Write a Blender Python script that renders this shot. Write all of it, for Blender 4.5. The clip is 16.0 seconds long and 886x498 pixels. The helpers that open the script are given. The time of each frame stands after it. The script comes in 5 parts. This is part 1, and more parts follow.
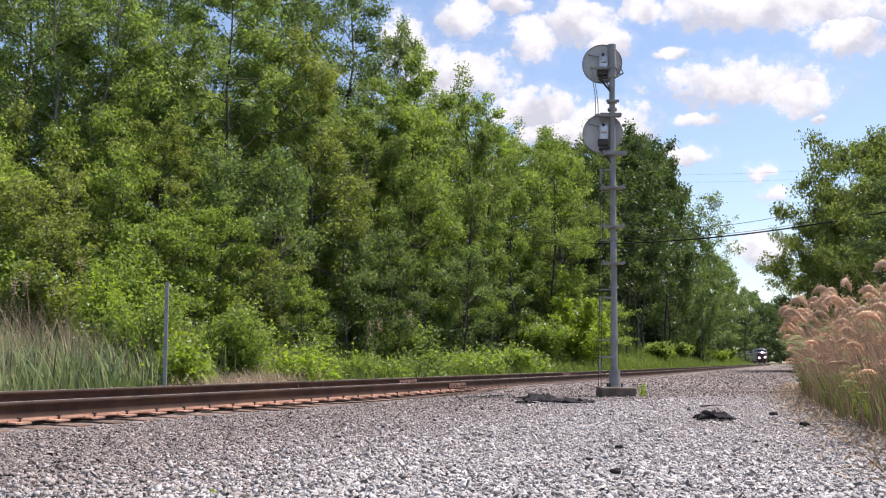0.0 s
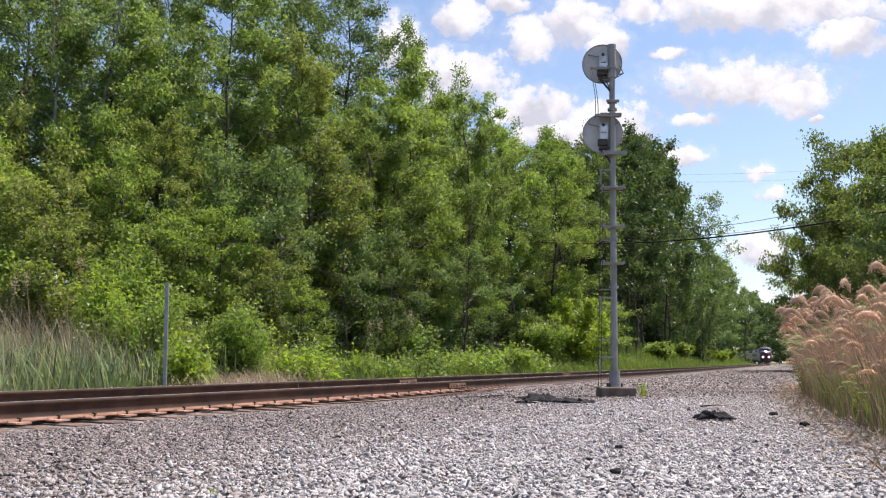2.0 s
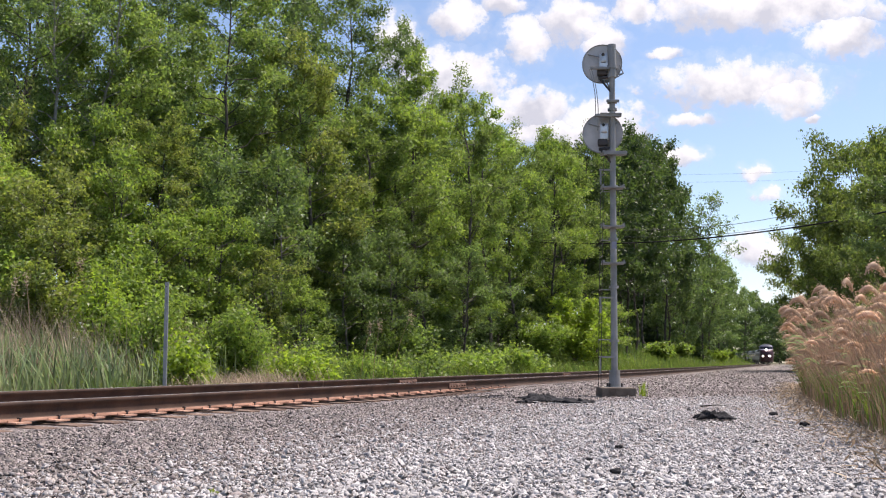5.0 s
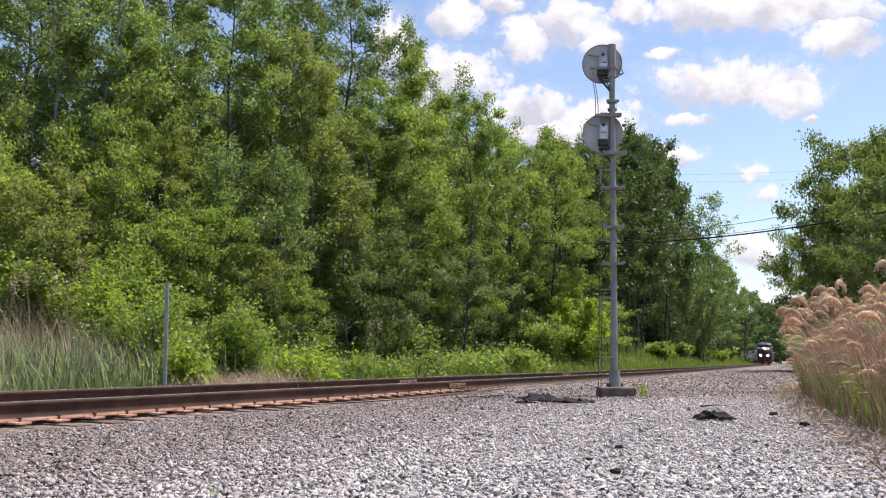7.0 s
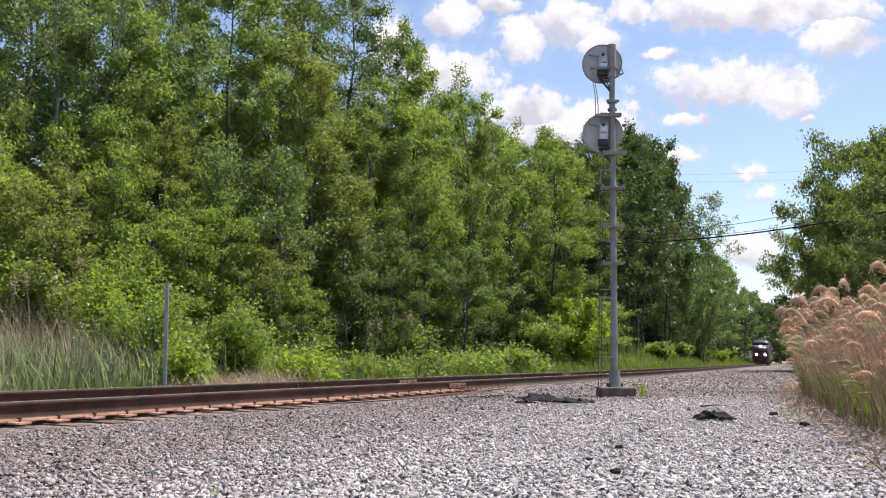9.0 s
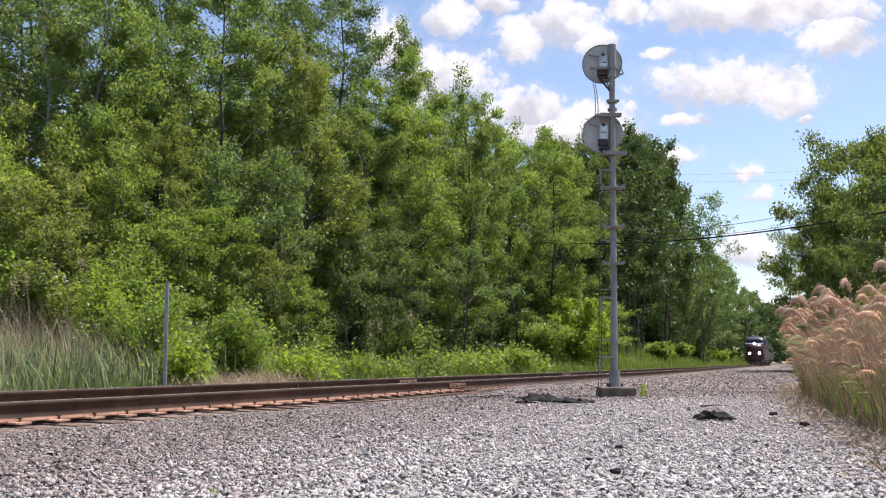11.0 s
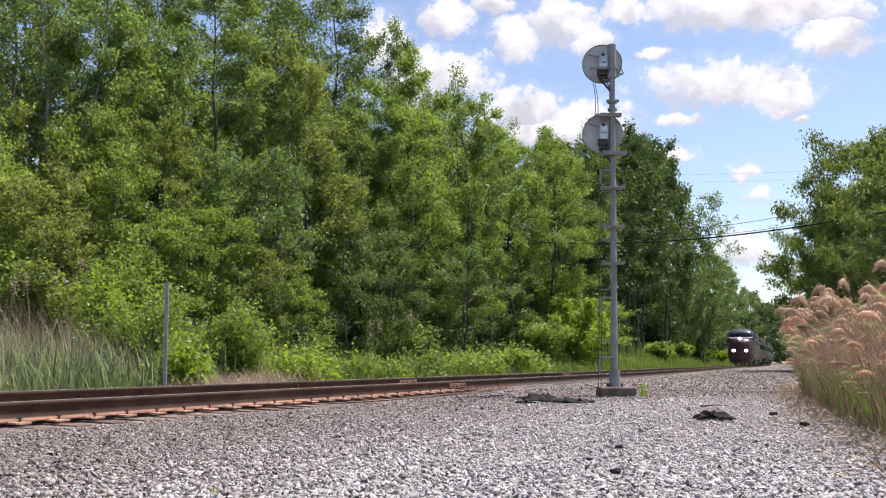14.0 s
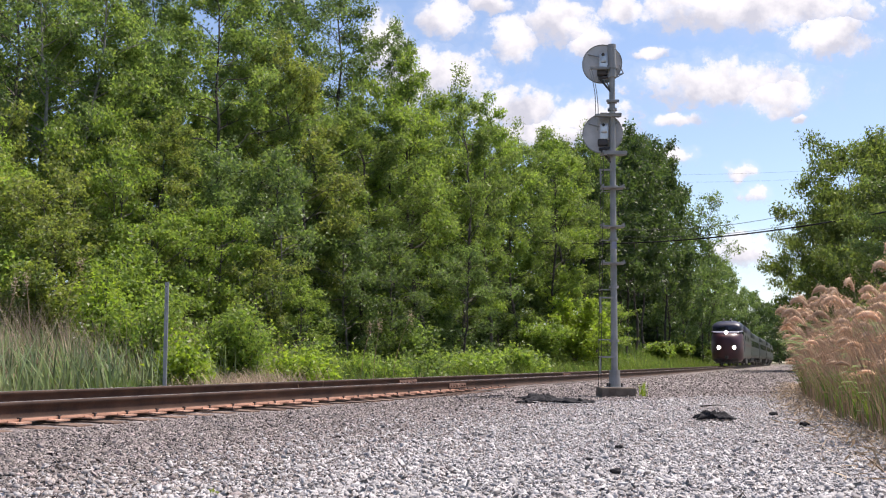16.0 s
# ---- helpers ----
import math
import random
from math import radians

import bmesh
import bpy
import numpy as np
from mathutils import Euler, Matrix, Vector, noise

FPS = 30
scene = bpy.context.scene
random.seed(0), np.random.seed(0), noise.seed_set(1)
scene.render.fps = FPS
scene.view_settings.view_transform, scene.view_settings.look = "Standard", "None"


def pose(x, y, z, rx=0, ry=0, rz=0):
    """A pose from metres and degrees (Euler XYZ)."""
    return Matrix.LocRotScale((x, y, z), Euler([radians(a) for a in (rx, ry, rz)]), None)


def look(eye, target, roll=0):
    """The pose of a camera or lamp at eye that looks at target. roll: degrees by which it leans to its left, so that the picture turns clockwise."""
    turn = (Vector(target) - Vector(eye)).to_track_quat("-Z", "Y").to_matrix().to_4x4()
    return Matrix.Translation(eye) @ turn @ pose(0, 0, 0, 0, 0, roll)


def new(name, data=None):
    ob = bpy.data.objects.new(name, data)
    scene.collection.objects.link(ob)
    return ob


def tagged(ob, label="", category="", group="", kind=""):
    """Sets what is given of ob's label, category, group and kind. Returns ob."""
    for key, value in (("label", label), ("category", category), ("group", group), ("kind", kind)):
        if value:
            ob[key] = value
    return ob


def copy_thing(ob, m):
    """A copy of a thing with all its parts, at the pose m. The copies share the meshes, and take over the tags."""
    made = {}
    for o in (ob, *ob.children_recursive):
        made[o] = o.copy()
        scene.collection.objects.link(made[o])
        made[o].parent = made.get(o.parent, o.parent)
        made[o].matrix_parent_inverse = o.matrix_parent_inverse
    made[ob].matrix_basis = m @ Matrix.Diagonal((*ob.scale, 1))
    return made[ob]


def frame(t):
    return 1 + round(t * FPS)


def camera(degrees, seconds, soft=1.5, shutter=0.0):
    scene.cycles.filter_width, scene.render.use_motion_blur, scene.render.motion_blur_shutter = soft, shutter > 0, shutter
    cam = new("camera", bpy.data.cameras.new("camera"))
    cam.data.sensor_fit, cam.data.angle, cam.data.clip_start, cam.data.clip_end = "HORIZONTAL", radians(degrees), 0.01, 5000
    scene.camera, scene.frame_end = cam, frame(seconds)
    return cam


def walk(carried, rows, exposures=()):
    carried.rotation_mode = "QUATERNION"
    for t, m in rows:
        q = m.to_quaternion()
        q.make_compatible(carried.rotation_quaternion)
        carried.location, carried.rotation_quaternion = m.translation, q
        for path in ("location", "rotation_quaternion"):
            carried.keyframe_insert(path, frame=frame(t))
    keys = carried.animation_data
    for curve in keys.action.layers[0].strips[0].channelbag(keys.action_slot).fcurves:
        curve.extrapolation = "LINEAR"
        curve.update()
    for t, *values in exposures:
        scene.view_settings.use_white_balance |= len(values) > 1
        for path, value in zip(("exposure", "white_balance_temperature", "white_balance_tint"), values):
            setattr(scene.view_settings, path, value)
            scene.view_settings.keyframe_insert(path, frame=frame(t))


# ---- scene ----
cam = camera(49.7, 16.0, soft=1.15)
EYE = pose(0, 0, 0.62, 96.77, 0, 0)
walk(cam, [(0.0, EYE), (16.0, EYE)], [(0.0, 0.6, 6950, 17), (16.0, 0.6, 6950, 17)])

# ---- sky, sun, exposure ----
SUN_AZ, SUN_EL = 70.0, 65.0      # degrees east of north (+y), above the horizon
world = bpy.data.worlds.new("sky")
scene.world = world
world.use_nodes = True
wn = world.node_tree.nodes
sky = wn.new("ShaderNodeTexSky")
sky.sky_type, sky.sun_disc = "NISHITA", False
sky.sun_elevation, sky.sun_rotation = radians(SUN_EL), radians(SUN_AZ)
sky.air_density, sky.dust_density, sky.ozone_density = 1.0, 0.6, 2.8
world.node_tree.links.new(sky.outputs[0], wn["Background"].inputs[0])
wn["Background"].inputs[1].default_value = 0.128
sun_lamp = bpy.data.lights.new("sun", "SUN")
sun_lamp.energy, sun_lamp.angle, sun_lamp.color = 5.0, radians(0.55), (1.0, 0.96, 0.9)
sun = new("sun", sun_lamp)
sa, se = radians(SUN_AZ), radians(SUN_EL)
SUN_DIR = Vector((math.sin(sa) * math.cos(se), math.cos(sa) * math.cos(se), math.sin(se)))
sun.matrix_basis = look(SUN_DIR * 300, (0, 0, 0))


# ---- materials ----
def material(name, low, high, scale=4.0, rough=0.8, metal=0.0, bump=0.2, fine=60.0, spec=0.4,
             island=0.0, objects=0.0, translucent=0.0, stops=(0.3, 0.7), tint=None, through_tint=(1.75, 1.85, 0.9)):
    """Two-scale noise between two base colours, with bump; island / objects: how far pieces differ in value."""
    m = bpy.data.materials.new(name)
    m.use_nodes = True
    n, l = m.node_tree.nodes, m.node_tree.links
    p = n["Principled BSDF"]
    p.inputs["Roughness"].default_value, p.inputs["Metallic"].default_value = rough, metal
    p.inputs["Specular IOR Level"].default_value = spec
    co = n.new("ShaderNodeTexCoord")
    big, small = n.new("ShaderNodeTexNoise"), n.new("ShaderNodeTexNoise")
    for node, s in ((big, scale), (small, fine)):
        node.inputs["Scale"].default_value, node.inputs["Detail"].default_value = s, 5
        l.new(co.outputs["Object"], node.inputs["Vector"])
    mixer = n.new("ShaderNodeMath")
    mixer.operation = "MULTIPLY_ADD"
    mixer.inputs[1].default_value = 0.35
    l.new(small.outputs[0], mixer.inputs[0])
    l.new(big.outputs[0], mixer.inputs[2])
    ramp = n.new("ShaderNodeValToRGB")
    ramp.color_ramp.elements[0].color, ramp.color_ramp.elements[1].color = (*low, 1), (*high, 1)
    ramp.color_ramp.elements[0].position, ramp.color_ramp.elements[1].position = stops[0] + 0.17, stops[1] + 0.17
    l.new(mixer.outputs[0], ramp.inputs[0])
    colour = ramp.outputs[0]
    for amount, node, out in ((island, "ShaderNodeNewGeometry", "Random Per Island"), (objects, "ShaderNodeObjectInfo", "Random")):
        if amount:
            src, span, hsv = n.new(node), n.new("ShaderNodeMapRange"), n.new("ShaderNodeHueSaturation")
            span.inputs["To Min"].default_value, span.inputs["To Max"].default_value = 1 - amount, 1 + amount
            l.new(src.outputs[out], span.inputs["Value"])
            l.new(span.outputs[0], hsv.inputs["Value"])
            if tint and out == "Random Per Island":
                mul, hue = n.new("ShaderNodeMath"), n.new("ShaderNodeMapRange")
                mul.operation = "FRACT"
                times = n.new("ShaderNodeMath")
                times.operation = "MULTIPLY"
                times.inputs[1].default_value = 37.3
                l.new(src.outputs[out], times.inputs[0])
                l.new(times.outputs[0], mul.inputs[0])
                l.new(mul.outputs[0], hue.inputs["Value"])
                hue.inputs["To Min"].default_value, hue.inputs["To Max"].default_value = 0.5 - tint, 0.5 + tint
                l.new(hue.outputs[0], hsv.inputs["Hue"])
            l.new(colour, hsv.inputs["Color"])
            colour = hsv.outputs[0]
    l.new(colour, p.inputs["Base Color"])
    if bump:
        b = n.new("ShaderNodeBump")
        b.inputs["Strength"].default_value, b.inputs["Distance"].default_value = bump, 0.02
        l.new(mixer.outputs[0], b.inputs["Height"])
        l.new(b.outputs[0], p.inputs["Normal"])
    if translucent:
        t, mix = n.new("ShaderNodeBsdfTranslucent"), n.new("ShaderNodeMixShader")
        warm = n.new("ShaderNodeMix")
        warm.data_type, warm.blend_type = "RGBA", "MULTIPLY"
        warm.inputs["Factor"].default_value = 1.0
        warm.inputs["B"].default_value = (*through_tint, 1)
        l.new(colour, warm.inputs["A"])
        l.new(warm.outputs["Result"], t.inputs["Color"])
        mix.inputs[0].default_value = translucent
        l.new(p.outputs[0], mix.inputs[1])
        l.new(t.outputs[0], mix.inputs[2])
        l.new(mix.outputs[0], n["Material Output"].inputs["Surface"])
    return m


def glowing(name, colour, strength):
    m = bpy.data.materials.new(name)
    m.use_nodes = True
    p = m.node_tree.nodes["Principled BSDF"]
    p.inputs["Base Color"].default_value = (0.8, 0.8, 0.8, 1)
    p.inputs["Emission Color"].default_value, p.inputs["Emission Strength"].default_value = (*colour, 1), strength
    return m


M_GROUND = material("soil", (0.055, 0.055, 0.028), (0.115, 0.105, 0.055), 0.6, 0.95, bump=0.6, fine=25)
M_BALLAST = bpy.data.materials.new("ballast_stone_bed")
M_BALLAST.use_nodes = True


def stone_bed(m):
    """Small broken stones: a cell each, of its own tone, with sunken joints."""
    n, l = m.node_tree.nodes, m.node_tree.links
    p = n["Principled BSDF"]
    p.inputs["Roughness"].default_value, p.inputs["Specular IOR Level"].default_value = 0.9, 0.3
    co, cell, gap, big = n.new("ShaderNodeTexCoord"), n.new("ShaderNodeTexVoronoi"), n.new("ShaderNodeTexVoronoi"), n.new("ShaderNodeTexNoise")
    gap.feature = "DISTANCE_TO_EDGE"
    big.inputs["Scale"].default_value = 0.7
    for k in (cell, gap):
        k.inputs["Scale"].default_value = 27.0
        l.new(co.outputs["Object"], k.inputs["Vector"])
    l.new(co.outputs["Object"], big.inputs["Vector"])
    tone, ramp, patch = n.new("ShaderNodeSeparateColor"), n.new("ShaderNodeValToRGB"), n.new("ShaderNodeMix")
    l.new(cell.outputs["Color"], tone.inputs[0])
    ramp.color_ramp.elements[0].color, ramp.color_ramp.elements[1].color = (0.13, 0.112, 0.105, 1), (0.50, 0.445, 0.425, 1)
    l.new(tone.outputs[0], ramp.inputs[0])
    patch.data_type, patch.blend_type = "RGBA", "MULTIPLY"
    patch.inputs["B"].default_value = (0.72, 0.66, 0.63, 1)
    l.new(big.outputs[0], patch.inputs["Factor"])
    l.new(ramp.outputs[0], patch.inputs["A"])
    l.new(patch.outputs["Result"], p.inputs["Base Color"])
    b, span = n.new("ShaderNodeBump"), n.new("ShaderNodeMapRange")
    span.inputs["From Max"].default_value = 0.25
    b.inputs["Strength"].default_value, b.inputs["Distance"].default_value = 1.0, 0.025
    l.new(gap.outputs["Distance"], span.inputs["Value"])
    l.new(span.outputs[0], b.inputs["Height"])
    l.new(b.outputs[0], p.inputs["Normal"])


stone_bed(M_BALLAST)
M_STONE = material("crushed_stone", (0.27, 0.259, 0.257), (0.455, 0.441, 0.437), 9, 0.85, bump=0.4, fine=90, island=0.24, tint=0.03)
M_STONE_BROWN = material("brown_stone", (0.130, 0.111, 0.102), (0.286, 0.249, 0.235), 9, 0.9, bump=0.4, fine=90, island=0.58, tint=0.03)
M_STONE_PART = material("loose_stone", (0.20, 0.185, 0.18), (0.42, 0.395, 0.385), 9, 0.85, bump=0.4, fine=90, objects=0.55)
M_RAIL = material("rusty_rail", (0.035, 0.02, 0.014), (0.085, 0.048, 0.032), 3, 0.7, 0.2, 0.25, 50)
M_RAILHEAD = material("worn_steel", (0.30, 0.27, 0.25), (0.55, 0.53, 0.52), 5, 0.5, 0.6, 0.05, 70)
M_PLATE = material("rusty_plate", (0.29, 0.15, 0.10), (0.50, 0.30, 0.215), 8, 0.85, 0.1, 0.3, 70, objects=0.2)
M_JOINT = material("rusty_joint_bar", (0.09, 0.05, 0.035), (0.26, 0.16, 0.12), 8, 0.85, 0.1, 0.3, 70)
M_FOOT = material("dusty_rail_foot", (0.15, 0.075, 0.05), (0.36, 0.20, 0.14), 2.5, 0.9, 0.1, 0.3, 60)
M_TIE = material("weathered_tie", (0.07, 0.044, 0.033), (0.20, 0.13, 0.095), 5, 0.9, 0, 0.6, 40, objects=0.25)
M_ALU = material("grey_painted_steel", (0.194, 0.190, 0.187), (0.304, 0.299, 0.295), 3, 0.55, 0.2, 0.08, 60)
M_DISC = material("faded_grey_disc", (0.40, 0.39, 0.39), (0.55, 0.53, 0.52), 3, 0.55, 0.1, 0.08, 40)
M_CASE = material("cast_aluminium", (0.42, 0.42, 0.43), (0.66, 0.66, 0.67), 5, 0.34, 0.75, 0.1, 60)
M_DARK = material("dark_iron", (0.03, 0.03, 0.03), (0.08, 0.07, 0.07), 6, 0.6, 0.3, 0.2, 50)
M_CONCRETE = material("weathered_concrete", (0.08, 0.060, 0.046), (0.18, 0.145, 0.115), 5, 0.9, 0, 0.5, 60)
M_GALV = material("galvanised_post", (0.20, 0.205, 0.21), (0.31, 0.315, 0.325), 6, 0.5, 0.4, 0.1, 60)
M_WIRE = material("black_cable", (0.010, 0.010, 0.010), (0.022, 0.022, 0.022), 5, 0.95, 0, 0, 50)
M_CLOTH = material("dark_cloth", (0.012, 0.012, 0.014), (0.04, 0.039, 0.041), 12, 0.95, 0, 0.5, 120, 0.12)
M_BARK = material("bark", (0.035, 0.031, 0.026), (0.11, 0.098, 0.083), 6, 0.95, 0, 0.8, 30, objects=0.3)
M_PALE_BARK = material("pale_bark", (0.13, 0.125, 0.115), (0.25, 0.24, 0.22), 6, 0.9, 0, 0.5, 30)
LEAF = dict(rough=0.48, bump=0, fine=3.0, spec=0.42, translucent=0.52)
M_LEAF = material("mid_green_leaf", (0.103, 0.146, 0.048), (0.170, 0.230, 0.075), 0.5, island=0.35, objects=0.18, tint=0.018, **LEAF)
M_LEAF_LIGHT = material("fresh_green_leaf", (0.129, 0.185, 0.045), (0.199, 0.269, 0.070), 0.5, island=0.3, objects=0.15, tint=0.015, **LEAF)
M_LEAF_DARK = material("grey_green_leaf", (0.075, 0.112, 0.045), (0.125, 0.177, 0.074), 0.5, island=0.35, objects=0.15, tint=0.015, **LEAF)
M_LEAF_LIME = material("lime_green_leaf", (0.15, 0.21, 0.030), (0.22, 0.295, 0.050), 0.5, island=0.3, tint=0.012, **LEAF)
# green lowered in value: the shade inside dense crowns is put into the colour
M_LEAF_SHADED = material("shade_darkened_leaf", (0.038, 0.064, 0.025), (0.066, 0.100, 0.039), 0.5, island=0.35, objects=0.2, tint=0.015, **LEAF)
M_LEAF_WILLOW = material("willow_leaf", (0.086, 0.114, 0.037), (0.136, 0.175, 0.059), 0.5, island=0.35, tint=0.015, **LEAF)
M_LEAF_GOLD = material("yellow_green_leaf", (0.112, 0.146, 0.043), (0.185, 0.210, 0.070), 0.5, island=0.35, tint=0.022, **LEAF)
M_GRASS = material("grass_blade", (0.075, 0.115, 0.032), (0.135, 0.185, 0.055), 0.5, island=0.35, tint=0.03, **LEAF)
M_CATTAIL = material("reed_blade", (0.165, 0.205, 0.098), (0.34, 0.39, 0.225), 0.6, island=0.55, tint=0.02, through_tint=(1.05, 1.15, 0.85), **LEAF)
M_STRAW = material("dry_straw", through_tint=(1, 0.9, 0.75), low=(0.28, 0.21, 0.145), high=(0.50, 0.40, 0.29), scale=2, rough=0.9, metal=0, bump=0, fine=20, island=0.3, translucent=0.2)
M_STEM = material("reed_stem", through_tint=(1, 0.88, 0.75), low=(0.26, 0.17, 0.115), high=(0.42, 0.29, 0.20), scale=2, rough=0.8, metal=0, bump=0, fine=20, island=0.3, objects=0.1, translucent=0.15)
M_PLUME = material("reed_plume", through_tint=(1.05, 0.9, 0.72), low=(0.50, 0.345, 0.235), high=(0.72, 0.54, 0.395), scale=3, rough=0.95, metal=0, bump=0, fine=20, island=0.25, objects=0.3, translucent=0.35)
M_NAVY = material("navy_paint", (0.010, 0.010, 0.026), (0.018, 0.018, 0.042), 1.5, 0.42, 0, 0.03, 20, 0.6)
M_MAROON = material("maroon_paint", (0.036, 0.006, 0.011), (0.058, 0.009, 0.017), 1.5, 0.42, 0, 0.03, 20, 0.6)
M_STRIPE = material("pale_blue_grey", (0.20, 0.20, 0.27), (0.29, 0.29, 0.36), 2, 0.35, 0, 0.02, 20)
M_SIDE = material("grey_side_paint", (0.035, 0.04, 0.037), (0.06, 0.065, 0.06), 1.5, 0.4, 0.2, 0.05, 20)
M_SILVER = material("stainless_side", (0.035, 0.042, 0.038), (0.06, 0.07, 0.064), 1.5, 0.45, 0.3, 0.05, 20)
M_GLASS = material("dark_window_glass", (0.008, 0.009, 0.012), (0.014, 0.015, 0.018), 2, 0.06, 0, 0, 20, 0.8)
M_HEADLIGHT = glowing("headlight_glow", (1.0, 0.93, 0.8), 60)


# ---- mesh helpers ----
def part(name, bm, mat, parent=None, label="", smooth=False):
    me = bpy.data.meshes.new(name)
    bm.to_mesh(me)
    bm.free()
    for f in me.polygons:
        f.use_smooth = smooth
    me.materials.append(mat)
    ob = new(name, me)
    ob.parent = parent
    return tagged(ob, label)


def array_mesh(name, verts, faces, mat, smooth=False):
    """A mesh from numpy arrays: verts (n, 3), faces (m, 3) or (m, 4)."""
    me = bpy.data.meshes.new(name)
    faces = np.asarray(faces, np.int32)
    count, corners = faces.shape
    me.vertices.add(len(verts))
    me.vertices.foreach_set("co", np.asarray(verts, np.float32).ravel())
    me.loops.add(count * corners)
    me.loops.foreach_set("vertex_index", faces.ravel())
    me.polygons.add(count)
    me.polygons.foreach_set("loop_start", np.arange(0, count * corners, corners, dtype=np.int32))
    me.update(calc_edges=True)
    if smooth:
        me.polygons.foreach_set("use_smooth", np.ones(count, bool))
    me.materials.append(mat)
    return me


def box(bm, size, m=None, bevel=0.0):
    g = bmesh.ops.create_cube(bm, size=1.0, matrix=(m or Matrix()) @ Matrix.Diagonal((*size, 1)))
    if bevel:
        edges = {e for v in g["verts"] for e in v.link_edges}
        bmesh.ops.bevel(bm, geom=list(edges), offset=bevel, segments=2, affect="EDGES", profile=0.6)


def rod(bm, a, b, r1, r2=None, seg=8):
    a, b = Vector(a), Vector(b)
    m = Matrix.Translation((a + b) / 2) @ (b - a).to_track_quat("Z", "Y").to_matrix().to_4x4()
    bmesh.ops.create_cone(bm, cap_ends=True, segments=seg, radius1=r1, radius2=r1 if r2 is None else r2, depth=(b - a).length, matrix=m)


def tube(points, radii, seg=6):
    """Verts and quads of a bent tapering tube."""
    pts = np.asarray(points, float)
    radii = np.asarray(radii, float)
    tan = np.gradient(pts, axis=0)
    tan /= np.linalg.norm(tan, axis=1)[:, None] + 1e-9
    ref = np.where(np.abs(tan[:, 2:3]) > 0.9, np.array([[1.0, 0, 0]]), np.array([[0, 0, 1.0]]))
    s = np.cross(tan, ref)
    s /= np.linalg.norm(s, axis=1)[:, None] + 1e-9
    c = np.cross(tan, s)
    ang = np.arange(seg) * 2 * np.pi / seg
    v = pts[:, None] + radii[:, None, None] * (np.cos(ang)[None, :, None] * s[:, None] + np.sin(ang)[None, :, None] * c[:, None])
    n = len(pts)
    i, j = np.meshgrid(np.arange(n - 1), np.arange(seg), indexing="ij")
    k = (j + 1) % seg
    q = np.stack([i * seg + j, i * seg + k, (i + 1) * seg + k, (i + 1) * seg + j], -1).reshape(-1, 4)
    return v.reshape(-1, 3), q


def join(pieces):
    vs, qs, base = [], [], 0
    for v, q in pieces:
        vs.append(v)
        qs.append(q + base)
        base += len(v)
    return np.concatenate(vs), np.concatenate(qs)


def leaves(places, length, width, rng, droop=0.35):
    """Folded diamond leaves, one quad each, at the places (n, 3)."""
    n = len(places)
    a = rng.uniform(0, 2 * np.pi, n)
    pitch = rng.normal(-droop, 0.5, n)
    d = np.stack([np.cos(a) * np.cos(pitch), np.sin(a) * np.cos(pitch), np.sin(pitch)], 1)
    up = rng.normal(0, 0.75, (n, 3)) + np.array([0, 0, 1.0])
    s = np.cross(d, up)
    s /= np.linalg.norm(s, axis=1)[:, None] + 1e-9
    nn = np.cross(s, d)
    ln = (length * rng.uniform(0.65, 1.35, n))[:, None]
    w = ln * width / length
    p = np.asarray(places)
    v = np.stack([p, p + d * ln * 0.45 + s * w * 0.5 + nn * w * 0.15, p + d * ln, p + d * ln * 0.45 - s * w * 0.5 + nn * w * 0.15], 1)
    return v.reshape(-1, 3), np.arange(4 * n).reshape(-1, 4)


def small_leaves(places, length, width, rng, droop=0.35):
    """Pointed leaves of three corners, for crowns that stand some way off."""
    n = len(places)
    a = rng.uniform(0, 2 * np.pi, n)
    pitch = rng.normal(-droop, 0.5, n)
    d = np.stack([np.cos(a) * np.cos(pitch), np.sin(a) * np.cos(pitch), np.sin(pitch)], 1)
    s = np.cross(d, rng.normal(0, 0.75, (n, 3)) + np.array([0, 0, 1.0]))
    s /= np.linalg.norm(s, axis=1)[:, None] + 1e-9
    ln = (length * rng.uniform(0.65, 1.35, n))[:, None]
    w = ln * width / length
    p = np.asarray(places)
    v = np.stack([p - s * w * 0.5, p + s * w * 0.5, p + d * ln], 1)
    return v.reshape(-1, 3), np.arange(3 * n).reshape(-1, 3)


def blades(roots, height, width, rng, lean=(0.0, 0.0), bend=0.35, segs=3):
    """Bent tapering blades of grass."""
    n = len(roots)
    h = height * rng.uniform(0.55, 1.2, n)
    a = rng.uniform(0, 2 * np.pi, n)
    side = np.stack([np.cos(a), np.sin(a), 0 * a], 1)
    b = rng.uniform(0, 2 * np.pi, n)
    out = np.stack([np.cos(b), np.sin(b), 0 * b], 1) * (bend * rng.uniform(0.1, 1, n))[:, None] + np.array([*lean, 0])
    rows = []
    for i in range(segs + 1):
        t = i / segs
        c = roots + out * (h * t * t)[:, None] + np.array([0, 0, 1]) * (h * (t - 0.25 * bend * t * t))[:, None]
        w = width * (1 - t) ** 0.7 * 0.5 + 0.0006
        rows += [c - side * w, c + side * w]
    v = np.stack(rows, 1).reshape(-1, 3)
    k = 2 * (segs + 1)
    q = np.concatenate([np.arange(n)[:, None] * k + np.array([2 * i, 2 * i + 1, 2 * i + 3, 2 * i + 2]) for i in range(segs)])
    return v, q


